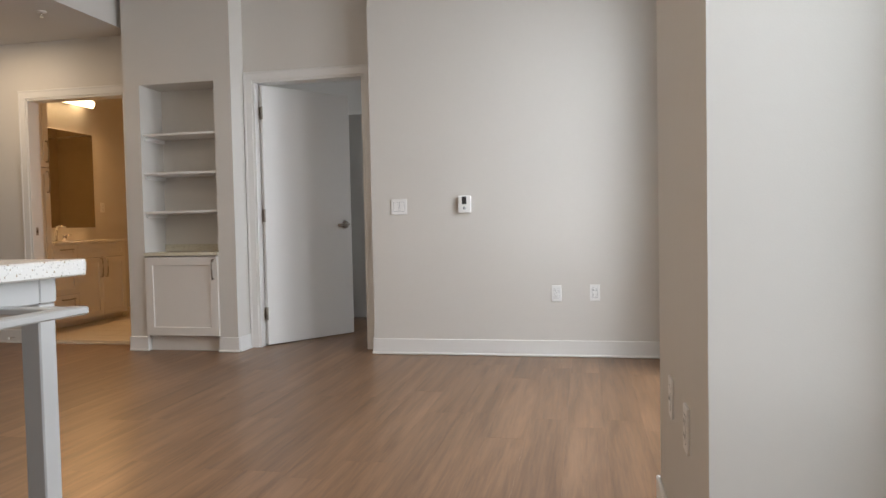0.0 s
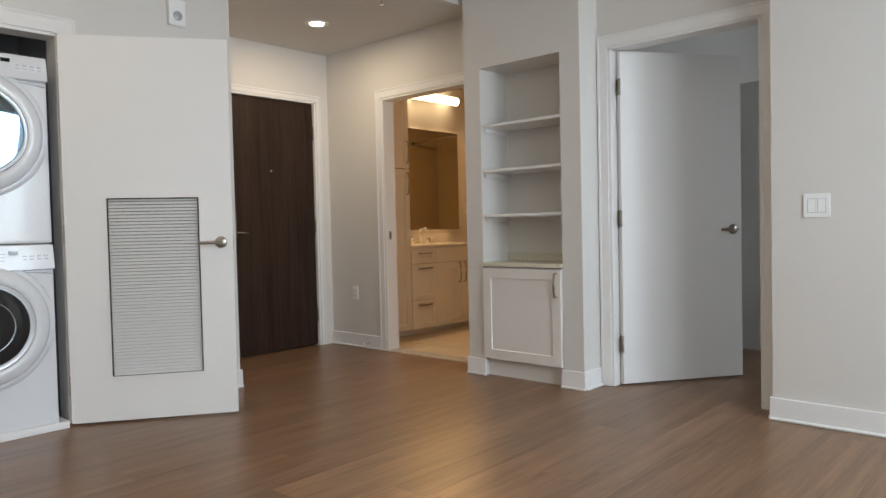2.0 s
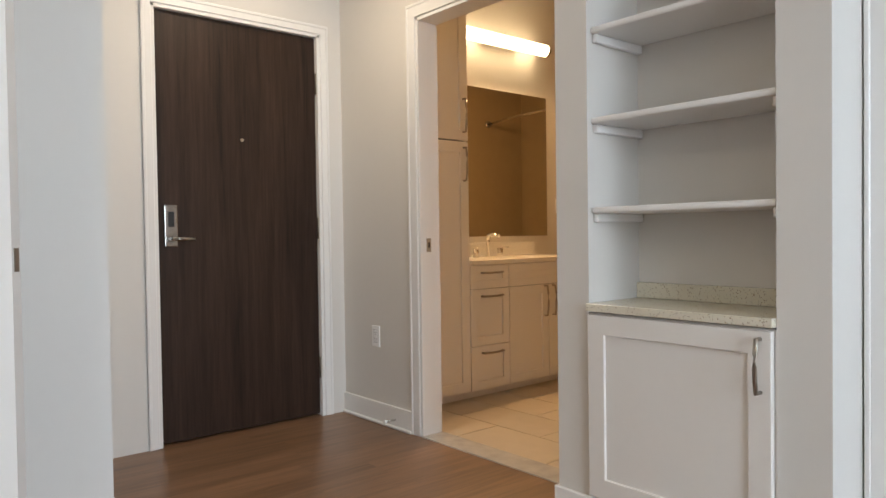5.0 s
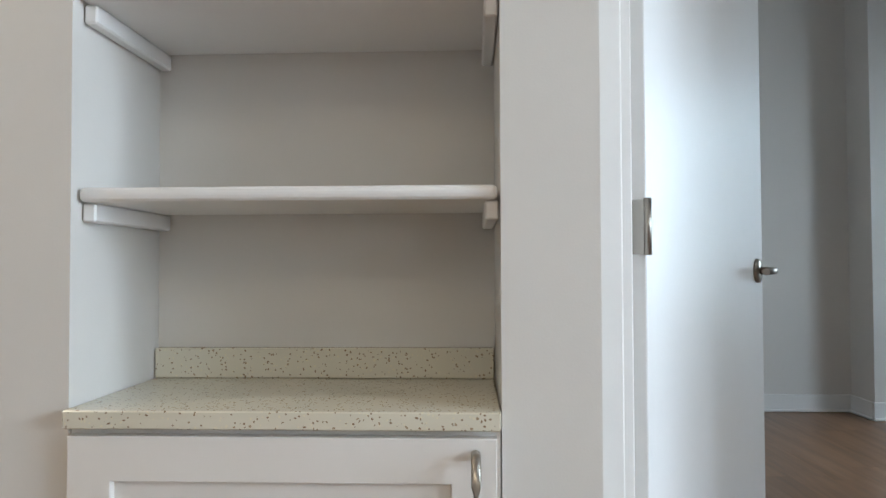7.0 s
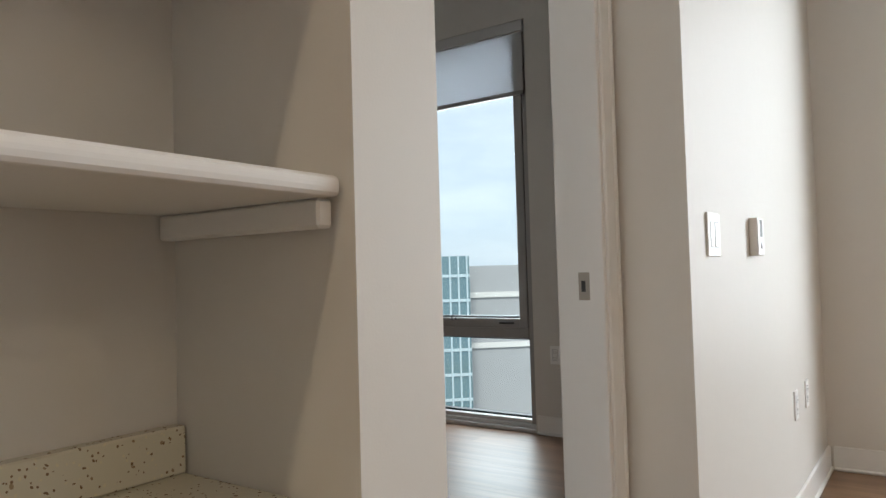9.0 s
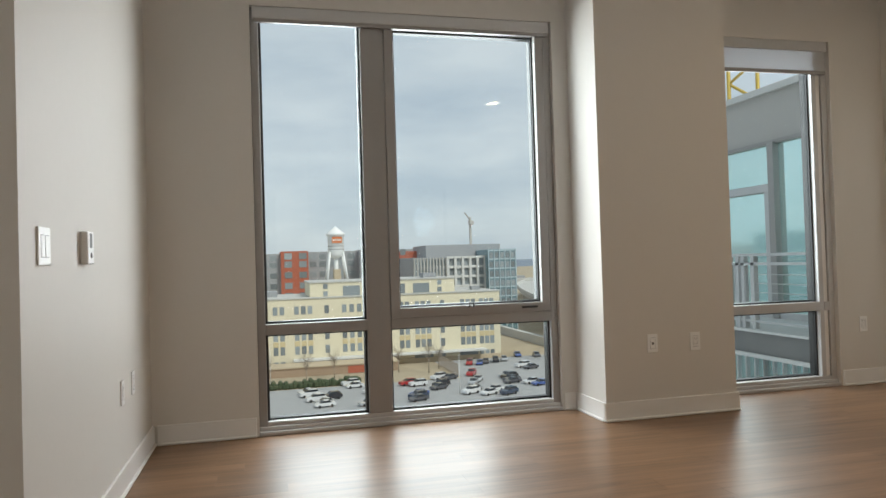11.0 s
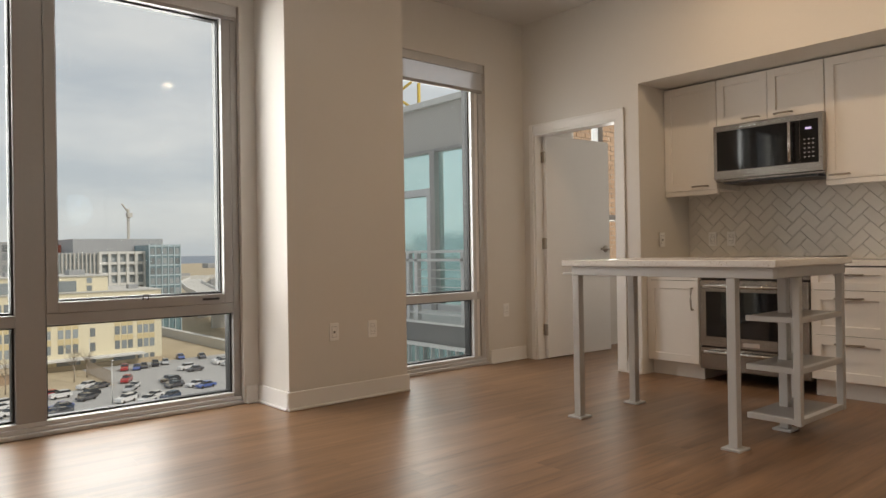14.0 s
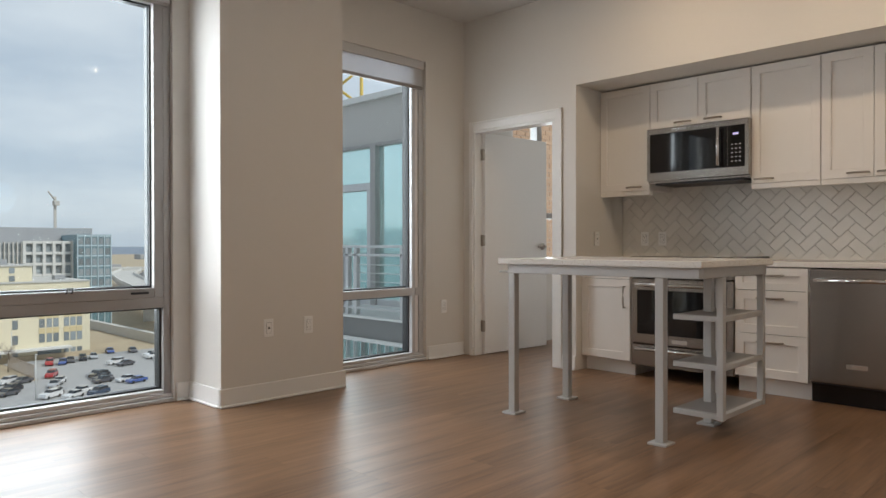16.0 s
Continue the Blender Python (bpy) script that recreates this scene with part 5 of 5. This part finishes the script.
add_box(pm, -0.5, 0.4, -0.36, 0.36, GZ, 2.4)
pier = mesh_of("pier", pm, M_WHITEB)
for y in bays:
    o = new("pier", pier)
    o.parent = ob_
    o.location = (203.0, y, 0)
pm = bmesh.new()
add_box(pm, -0.2, 0.3, -0.16, 0.16, GZ, 2.0)
slim = mesh_of("slim_pier", pm, M_CONC)
for i in range(11):
    o = new("slim_pier", slim)
    o.parent = ob_
    o.location = (203.1, -38.8 - i * 0.98, 0)
for z in (2.1, -0.8, -3.7, -6.6, -9.5, -12.4):
    box_part("floor_band", (202.6, 203.3, -60.7, -48.8, z - 0.4, z + 0.3), M_WHITEB, ob_)
facade_windows(ob_, 203.45, [y - 1.17 for y in bays[:-1]], (-0.4, -3.3, -6.2, -9.1, -12.0), 1.6, 2.0)
facade_windows(ob_, 203.45, [-39.3 - i * 0.98 for i in range(10)], (-0.4, -3.3, -6.2, -9.1), 0.6, 2.0)
box_part("glass_block", (199.2, 215, -69.7, -60.9, GZ, 4.1), M_BLUEG, ob_, "blue glass end block")
for i in range(6):
    box_part("glass_fin", (198.9, 199.15, -69.6 + i * 1.72, -69.35 + i * 1.72, GZ, 4.3), M_FIN, ob_)
for z in (3.6, 1.0, -1.8, -4.6, -7.4, -10.2, -13.0, -15.8):
    box_part("glass_band", (198.95, 199.18, -69.7, -61.0, z, z + 0.35), M_FIN, ob_)
facade_windows(ob_, 199.1, [-68.6 + i * 1.72 for i in range(5)], (1.5, -1.3, -4.1, -6.9, -9.7, -12.5), 1.1, 1.7)

cr = thing("tower_crane", "pale distant tower crane", "crane")
boxes_part("mast", [(245.7, 246.4, -69.6, -68.9, GZ, 17)], M_CONC, cr)
boxes_part("cab", [(244.6, 246.8, -70.2, -68.7, 14.2, 15.6)], M_CONC, cr)
tube_part("jib", [(246, -69.2, 16.0), (243, -66.4, 18.4)], 0.25, M_CONC, cr, n=5)
cr2 = thing("crane_jib", "red and white crane jib high above the town", "crane")
for k in range(10):
    tube_part("jib_brace", [(107 + k, -36.6 - k * 1.1, 39 + k * 0.55 + (k % 2) * 1.2), (108 + k, -37.7 - k * 1.1, 39.55 + k * 0.55 + ((k + 1) % 2) * 1.2)], 0.14, M_ORANGE if k % 3 == 0 else M_WHITEB, cr2, n=5)
for dz in (0, 1.2):
    tube_part("jib_chord", [(107, -36.6, 39 + dz), (117, -47.6, 44.5 + dz)], 0.14, M_WHITEB, cr2, n=5)
tube_part("jib_mast", [(117, -47.6, 45), (124, -62, 52), (125, -64, GZ)], 0.7, M_WHITEB, cr2, n=6)

via = thing("rail_viaduct", "concrete rail viaduct curving past the car park", "bridge")
pts = [(158, -70), (185, -78), (220, -88), (262, -100), (330, -122), (420, -165)]
for (xa, ya), (xb, yb2) in zip(pts, pts[1:]):
    L = math.hypot(xb - xa, yb2 - ya)
    seg = box_part("deck", (-0.2, L + 0.2, -5, 5, -1.2, 0.0), M_CONC, via)
    place = pose(xa, ya, GZ + 9, 0, 0, math.degrees(math.atan2(yb2 - ya, xb - xa)))
    seg.matrix_local = place
    for s in (-5, 4.7):
        pr = box_part("parapet", (-0.2, L + 0.2, s, s + 0.3, 0.001, 1.0), M_WHITEB, via)
        pr.matrix_local = place
    pr = box_part("pier", (L * 0.5 - 1, L * 0.5 + 1, -3, 3, -9, -1.201), M_CONC, via)
    pr.matrix_local = place
tagged(box_part("retaining_wall", (150, 215, -64, -62.5, GZ, GZ + 2.2), M_CONC), "pale concrete retaining wall beside the rail line", "wall")
fb = thing("far_bridge", "long low bridge in front of the hills", "bridge")
box_part("deck", (381, 389, -420, -60, -12.0, -10.4), M_CONC, fb)
for i in range(14):
    box_part("pier", (383, 387, -400 + i * 24, -398 + i * 24, GZ, -12.01), M_CONC, fb)

# scattered low town toward the hills
town = bmesh.new()
rng = random.Random(5)
for i in range(170):
    x, y = rng.uniform(420, 1500), rng.uniform(-900, 500)
    w, d, h = rng.uniform(8, 26), rng.uniform(8, 26), rng.uniform(4, 11)
    add_box(town, x, x + w, y, y + d, GZ, GZ + h)
tagged(part("far_town", town, M_GREYB), "scattered low grey buildings near the hills", "town", kind="stuff")
hedge = bmesh.new()
for i in range(70):
    y = -12 + i * 0.34 + rng.uniform(-0.2, 0.2)
    add_box(hedge, 125.2 + rng.uniform(-0.3, 0.3), 126.8 + rng.uniform(-0.4, 0.4), y, y + 0.8, GZ, GZ + rng.uniform(0.9, 1.6), 0.25)
tagged(part("hedge", hedge, M_HEDGE), "dark clipped hedge before the office block", "hedge", kind="stuff")


def bare_tree(x, y, h, seed):
    r = random.Random(seed)
    ob = thing("bare_tree", "leafless winter tree beside the car park", "tree", pose(x, y, GZ), group="bare trees")
    cyl_part("trunk", (0, 0, 0), (0, 0, h * 0.4), 0.16, M_BARK, ob, r1=0.10, n=7)
    bm = bmesh.new()
    for i in range(34):
        a, z0 = r.uniform(0, 6.28), h * r.uniform(0.3, 0.62)
        l = h * r.uniform(0.2, 0.42)
        p0 = Vector((0, 0, z0))
        p1 = p0 + Vector((math.cos(a) * l * 0.6, math.sin(a) * l * 0.6, l * 0.8))
        add_tube(bm, [p0, (p0 + p1) / 2 + Vector((0, 0, l * 0.08)), p1], 0.03, 4)
        for k in range(3):
            q = p0.lerp(p1, r.uniform(0.4, 1.0))
            add_tube(bm, [q, q + Vector((r.uniform(-1, 1), r.uniform(-1, 1), r.uniform(0.2, 1.2))) * l * 0.35], 0.014, 3)
    part("crown", bm, M_BARK, ob, "fan of bare twigs")


for i, (x, y, h) in enumerate(((133, -26.5, 7.5), (136, -21, 6.5), (129, -15.5, 8), (134, -8, 7), (130, -2.5, 7.5), (129, 4.5, 7), (137, -29.5, 6))):
    bare_tree(x, y, h * 1.3, i)


def car(colour_name, colour, suv):
    """Body with sloped ends, glasshouse and four wheels, facing +x, on the ground at z=0."""
    paint = mat("car_paint_" + colour_name, colour, 0.25, 0.1, grain=0.02, coat=0.5)
    ob = thing("parked_car", colour_name + (" sport utility vehicle" if suv else " saloon car") + " parked on the asphalt lot", "car", group="parked cars")
    h, L = (0.25, 2.3) if suv else (0.0, 2.25)
    prof = [(-L, 0.35), (-L, 0.85 + h), (-L + 0.15, 0.98 + h), (-0.9, 1.0 + h), (1.0, 0.98 + h), (L - 0.1, 0.80 + h), (L, 0.6), (L, 0.35)]
    roof = [(-1.95 if suv else -1.5, 0.99 + h), (-1.75 if suv else -0.95, 1.45 + h), (0.35, 1.46 + h), (1.05, 0.985 + h)]
    for nm, p, w, m2 in (("body", prof, 0.9, paint), ("glasshouse", roof, 0.78, M_CARGLASS)):
        bm = bmesh.new()
        a = [bm.verts.new((x, -w, z)) for x, z in p]
        b = [bm.verts.new((x, w, z)) for x, z in p]
        for i in range(len(p)):
            bm.faces.new((a[i], a[(i + 1) % len(p)], b[(i + 1) % len(p)], b[i]))
        bm.faces.new(a[::-1])
        bm.faces.new(b)
        bmesh.ops.recalc_face_normals(bm, faces=bm.faces)
        part(nm, bm, m2, ob)
    x0, x1 = roof[1][0] + 0.05, roof[2][0] - 0.05
    box_part("roof", (x0, x1, -0.74, 0.74, 1.461 + h, 1.50 + h), paint, ob, "", 0.01)
    for x in (-1.35, 1.4):
        for s in (-1, 1):
            cyl_part("wheel", (x, s * 0.72, 0.33), (x, s * 0.92, 0.33), 0.33, M_TYRE, ob, n=14)
    return ob


COLOURS = [("white", (0.75, 0.75, 0.75), True), ("white", (0.72, 0.72, 0.72), False), ("black", (0.03, 0.03, 0.035), True), ("dark grey", (0.10, 0.10, 0.11), False), ("silver", (0.42, 0.43, 0.44), False), ("red", (0.42, 0.04, 0.04), True), ("blue", (0.07, 0.12, 0.33), False), ("dark blue", (0.04, 0.06, 0.10), True)]
base_cars = [car(*c) for c in COLOURS]
spots = [(112, -3, 0, 10), (113, -5.6, 2, 15), (118, -13, 0, 20), (115.5, -12.6, 1, 20), (110.5, -13.2, 1, 18), (120.5, -19.8, 5, 12), (119, -21.3, 0, 12), (124.5, -26.4, 0, 30), (123.5, -28.2, 3, 30), (117, -25, 2, 28), (114.5, -24, 3, 28), (126.0, -33.2, 5, 60), (117, -31, 4, 60), (119.5, -32.5, 1, 60),
         (139.5, -36.8, 5, 70), (138.8, -38.8, 6, 70), (140.2, -40.6, 3, 75), (141, -43, 2, 75), (142, -45.3, 4, 75), (131.6, -45.7, 0, 15), (129, -46.4, 3, 15), (119.6, -38.6, 2, 18), (117.6, -38.3, 3, 18), (115.2, -37.6, 3, 18), (121.8, -38.9, 4, 18), (111.3, -41.4, 6, 12), (113.4, -40.6, 1, 12), (144.7, -53.9, 3, 80), (147, -50.2, 6, 80), (135.6, -54.1, 0, 10), (133.4, -53.6, 0, 10), (131, -54, 4, 10),
         (118.8, -2, 1, 10), (116.4, -2.2, 0, 10), (107, -4, 1, 12), (109, -4.2, 4, 12), (124.5, -10, 0, 14), (122, -10.4, 1, 14), (105.5, -10.6, 4, 15), (108, -19, 7, 20), (110.2, -19.6, 6, 20), (106, -18.6, 3, 20), (108.5, -28, 0, 30), (110.8, -29.2, 4, 30), (106.5, -30.5, 1, 30), (108.8, -32.2, 1, 30), (105.6, -33.6, 7, 30), (120, 6, 1, 8), (113, 7, 3, 8), (108, 9, 5, 8), (122, -53, 0, 15), (118.4, -51, 3, 15)]
used = set()
for x, y, k, a in spots:
    m = pose(x, y, GZ + 0.05, 0, 0, 90 + a)
    if k not in used:
        base_cars[k].matrix_world = m
        used.add(k)
    else:
        copy_thing(base_cars[k], m)
for x, y in ((109, -26.2), (141, -31), (133, 4)):
    lp = thing("street_lamp", "slim pale car park lamp post", "street lamp", pose(x, y, GZ), group="car park lamps")
    cyl_part("pole", (0, 0, 0), (0, 0, 9), 0.11, M_WHITEB, lp, r1=0.07, n=8)
    box_part("head", (-0.7, 0.2, -0.15, 0.15, 9.0, 9.12), M_WHITEB, lp)
fen = thing("fence", "dark chain fence along the car park edge", "fence")
boxes_part("rail", [(126, 141, -30.6, -30.54, GZ + 2.2, GZ + 2.26), (126, 141, -30.6, -30.54, GZ + 0.2, GZ + 0.26)], M_BARK, fen)
for i in range(31):
    box_part("post", (126 + i * 0.5, 126.08 + i * 0.5, -30.63, -30.55, GZ, GZ + 2.4), M_BARK, fen)

# glass office block opposite the bedroom
go = thing("glass_office_block", "blue-green glass office block with pale vertical fins", "building", pose(81, 59.5, 0, 0, 0, math.degrees(math.atan2(22, -20))))
box_part("glass_wall", (0, 44, -26, 0, GZ, 3.6), M_BLUEG, go, "blue-green curtain wall")
box_part("roof_storey", (10, 34, -22, -5, 3.61, 5.0), M_WHITEB, go)
box_part("lower_wing", (-18, -0.1, -26, -6, GZ, 2.2), M_GREYB, go, "grey lower wing")
boxes_part("wing_band", [(-18.2, -0.1, -5.99, -5.7, z, z + 0.8) for z in (-2.6, -6.4, -10.2)], M_WHITEB, go)
pm = bmesh.new()
add_box(pm, -0.11, 0.11, 0.001, 0.35, GZ, 3.7)
fin = mesh_of("fin", pm, M_FIN)
for i in range(36):
    o = new("fin", fin)
    o.parent = go
    o.location = (0.4 + i * 1.22, 0, 0)
for z in (0.6, -2.9, -6.4, -9.9, -13.4, -16.9):
    box_part("floor_band", (0, 44, 0.001, 0.18, z, z + 0.4), M_FIN, go)
tagged(box_part("street", (40, 62, 20, 140, GZ, GZ + 0.06), M_CONC), kind="structure")

# the town is laid out above at 1 : 1.4 about the living room; bring it to full size, with cars, trees and lamps as they are
TOWN = 1.4
town_from = Vector((-3.37, 4.35, 1.0))
grow = Matrix.Translation(town_from) @ Matrix.Scale(TOWN, 4) @ Matrix.Translation(-town_from)
bpy.context.view_layer.update()
for ob in [o for o in bpy.data.objects if o not in near_things and o.parent is None]:
    m = grow @ ob.matrix_world
    if ob.name.split(".")[0] in ("parked_car", "bare_tree", "street_lamp"):
        m = Matrix.Translation(m.translation) @ ob.matrix_world.to_3x3().to_4x4()
    ob.matrix_world = m

# neighbouring wing with a balcony, beyond the narrow window
nw = thing("balcony_wing", "neighbouring wing with grey parapet, teal glass wall and balcony", "building")
WX = 3.5
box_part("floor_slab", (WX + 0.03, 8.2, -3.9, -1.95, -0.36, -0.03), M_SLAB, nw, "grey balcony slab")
box_part("slab_edge", (WX + 0.03, 8.2, -3.9, -1.90, -0.029, 0.0), M_WHITEB, nw, "pale slab edge")
box_part("slab_drip", (WX + 0.03, 8.2, -1.949, -1.91, -0.36, -0.31), M_WHITEB, nw)
box_part("parapet", (WX + 0.03, 8.2, -3.9, -3.30, 2.72, 3.45), M_STUCCO, nw, "grey stucco parapet")
box_part("parapet_cap", (WX + 0.02, 8.24, -3.95, -3.22, 3.451, 3.55), M_WHITEB, nw, "pale parapet cap")
box_part("soffit_line", (WX + 0.03, 8.2, -3.36, -3.24, 2.681, 2.719), M_ALU, nw)
for nm, d in (("fixed_pane", (3.55, 5.66, -3.34, -3.32, 0.08, 2.66)), ("door_pane", (5.95, 8.0, -3.34, -3.32, 0.12, 1.93)), ("top_pane", (5.8, 8.0, -3.34, -3.32, 2.07, 2.66))):
    box_part(nm, d, M_TEALG, nw, "teal tinted glass")
box_part("glazing_post", (5.66, 5.79, -3.36, -3.22, 0.0, 2.68), M_ALU, nw)
box_part("door_stile", (5.80, 5.94, -3.345, -3.27, 0.0, 2.05), M_ALU_L, nw)
box_part("door_head", (5.80, 8.0, -3.345, -3.26, 1.94, 2.06), M_ALU_L, nw)
box_part("glazing_rail", (3.55, 8.0, -3.35, -3.25, 2.66, 2.68), M_ALU, nw)
box_part("sill_rail", (3.55, 8.0, -3.35, -3.25, 0.001, 0.09), M_ALU_L, nw)
for z in (1.0, 0.88):
    box_part("rail", (WX + 0.06, 8.2, -2.06, -2.0, z - 0.035, z), M_ALU_L, nw)
box_part("low_rail", (WX + 0.06, 8.2, -2.05, -2.01, 0.09, 0.12), M_ALU_L, nw)
for x in (3.62, 4.62, 4.82, 4.93, 5.12):
    box_part("railing_post", (x, x + 0.06, -2.07, -2.0, 0.001, 0.962), M_ALU_L, nw)
for i in range(13):
    box_part("baluster", (4.70 + i * 0.11, 4.716 + i * 0.11, -2.04, -2.02, 0.12, 0.844), M_ALU_L, nw)
for z in (0.24, 0.36, 0.48, 0.60, 0.72):
    box_part("cable", (WX + 0.06, 4.62, -2.035, -2.025, z, z + 0.010), M_ALU_L, nw)
box_part("lower_glass", (WX + 0.03, 8.2, -3.0, -2.95, -6, -0.361), M_TEALG, nw, "teal glass of the storey below")
for i in range(22):
    box_part("lower_fin", (3.6 + i * 0.2, 3.63 + i * 0.2, -2.949, -2.89, -6, -0.361), M_ALU_L if i % 5 else M_ALU, nw)
box_part("core", (WX + 0.05, 8.2, -13, -3.951, -21, 3.0), M_STUCCO, nw)
yc = thing("yellow_crane", "yellow lattice tower crane behind the wing", "crane")
for k in range(12):
    z = 8 + k * 1.6
    tube_part("brace", [(43.4, -33.2, z), (45.0, -31.8, z + 1.6)] if k % 2 else [(45.0, -31.8, z), (43.4, -33.2, z + 1.6)], 0.12, M_YCRANE, yc, n=5)
for dx, dy in ((0, 0), (1.6, 1.4)):
    tube_part("chord", [(43.4 + dx, -33.2 + dy, GZ), (43.4 + dx, -33.2 + dy, 27.2)], 0.16, M_YCRANE, yc, n=5)

# ---- floor tiles, backsplash tiles, bricks, planks ----
bt = bmesh.new()
add_box(bt, -0.297, 0.297, -0.147, 0.147, -0.010, 0.0, 0.001)
btm = mesh_of("floor_tile", bt, M_BTILE)
bath_floor = structure("floor_bathroom", [(-5.33, -2.45, 5.20, 8.95, -0.012, -0.0025)], M_BGROUT)
for i in range(4):
    for j in range(12):
        o = new("floor_tile", btm)
        o.parent = bath_floor
        o.location = (-5.03 + i * 0.6 + (j % 2) * 0.3 - 0.15, 5.43 + j * 0.3, 0)

splash = structure("backsplash", [(-3.45, -0.242, -1.0995, -1.0985, 0.887, 1.42), (-1.478, -0.678, -1.0995, -1.0985, 1.42, 1.475)], M_GROUT)
TL, TW = 0.152, 0.0745
c45 = math.cos(math.pi / 4)
def tile_mesh(quad):
    bm = bmesh.new()
    lo = [bm.verts.new((x, 0.0, z)) for x, z in quad]
    cx, cz = sum(x for x, z in quad) / len(quad), sum(z for x, z in quad) / len(quad)
    hi = [bm.verts.new((x + (cx - x) * 0.03, 0.006, z + (cz - z) * 0.03)) for x, z in quad]
    n = len(quad)
    for i in range(n):
        bm.faces.new((lo[i], lo[(i + 1) % n], hi[(i + 1) % n], hi[i]))
    bm.faces.new(hi)
    bmesh.ops.recalc_face_normals(bm, faces=bm.faces)
    return mesh_of("tile", bm, M_TILE)


def clipped(poly, x0, x1, z0, z1):
    for ax, lim, keep in ((0, x0, 1), (0, x1, -1), (1, z0, 1), (1, z1, -1)):
        res = []
        for p, q in zip(poly, poly[1:] + poly[:1]):
            ip, iq = (p[ax] - lim) * keep >= 0, (q[ax] - lim) * keep >= 0
            if ip:
                res.append(p)
            if ip != iq:
                t = (lim - p[ax]) / (q[ax] - p[ax])
                res.append((p[0] + t * (q[0] - p[0]), p[1] + t * (q[1] - p[1])))
        poly = res
        if len(poly) < 3:
            return []
    return poly


whole = {}
g = 0.0015
U = TW
for a in range(-60, 61):
    for b in range(-60, 61):
        for kind in (0, 1):
            # herringbone on a unit grid, each tile 2 x 1 units, turned by 45 degrees
            if kind == 0:
                if (a - b) % 4 != 0:
                    continue
                u0, v0, du, dv = a * U, b * U, 2 * U, U
            else:
                if (a - b) % 4 != 3:
                    continue
                u0, v0, du, dv = a * U + 0 * U, b * U, U, 2 * U
            quad = [(u0 + g, v0 + g), (u0 + du - g, v0 + g), (u0 + du - g, v0 + dv - g), (u0 + g, v0 + dv - g)]
            q2 = [((u - v) * c45 - 1.45, (u + v) * c45 + 1.1) for u, v in quad]
            cl = clipped(q2, -2.95, -0.244, 0.889, 1.4745)
            if not cl:
                continue
            cx, cz = sum(x for x, z in q2) / 4, sum(z for x, z in q2) / 4
            if len(cl) == 4 and all(abs(p[0] - q[0]) + abs(p[1] - q[1]) < 1e-9 for p, q in zip(cl, q2)):
                if kind not in whole:
                    whole[kind] = tile_mesh([(x - cx, z - cz) for x, z in q2])
                o = new("tile", whole[kind])
                o.location = (cx, -1.0985, cz)
            else:
                area = abs(sum(p[0] * q[1] - q[0] * p[1] for p, q in zip(cl, cl[1:] + cl[:1]))) / 2
                if area < 0.0003:
                    continue
                o = new("tile", tile_mesh([(x - cx, z - cz) for x, z in cl]))
                o.location = (cx, -1.0985, cz)
            o.parent = splash

bw = thing("brick_wall", "sunlit tan brick wall of the neighbouring wing", "wall")
box_part("mortar_bed", (WX, WX + 0.029, -12, -1.98, -3, 3.055), M_MORTAR, bw)
bk = bmesh.new()
add_box(bk, -0.012, 0.012, -0.1, 0.1, -0.032, 0.032)
bkm = mesh_of("brick", bk, M_BRICK)
rest = bmesh.new()
for r in range(40):
    for i in range(46):
        y = -11.9 + i * 0.215 + (r % 2) * 0.107
        z = 0.02 + r * 0.076
        if y > -2.1 or z > 3.0:
            continue
        if -6.6 < y < -4.6 and 0.6 < z:
            o = new("brick", bkm)
            o.parent = bw
            o.location = (WX - 0.004, y, z)
        else:
            add_box(rest, WX - 0.016, WX + 0.004, y - 0.1, y + 0.1, z - 0.032, z + 0.032)
tagged(part("brickwork", rest, M_BRICK, bw), kind="stuff")

floor = structure("floor", [(-5.30, OUT, -3.45, 5.145, -0.0119, -0.010), (-2.33, OUT, 5.145, 9.15, -0.0119, -0.010)], M_SUB)
PW, PL = 0.18, 1.22
pl = bmesh.new()
add_box(pl, -PW / 2 + 0.0002, PW / 2 - 0.0002, 0, PL - 0.0004, -0.0099, 0.0)
plank_mesh = mesh_of("plank", pl, M_FLOOR)
rng = random.Random(11)
for i in range(36):
    x = -5.24 + i * PW
    hi = 9.1 if x > -2.3 else 5.147
    lo = -3.4 if x > -0.95 else (-1.1 if x > -4.25 else 1.5)
    y = lo - rng.uniform(0.1, PL - 0.1)
    while y < hi:
        y0, y1 = max(y, lo), min(y + PL, hi)
        me = plank_mesh
        if y1 - y0 < PL - 0.001:
            sh = bmesh.new()
            add_box(sh, -PW / 2 + 0.0002, PW / 2 - 0.0002, 0, max(0.02, y1 - y0 - 0.0004), -0.0099, 0.0)
            me = mesh_of("plank", sh, M_FLOOR)
        o = new("plank", me)
        o.parent = floor
        o.location = (x, y0, 0)
        y += PL
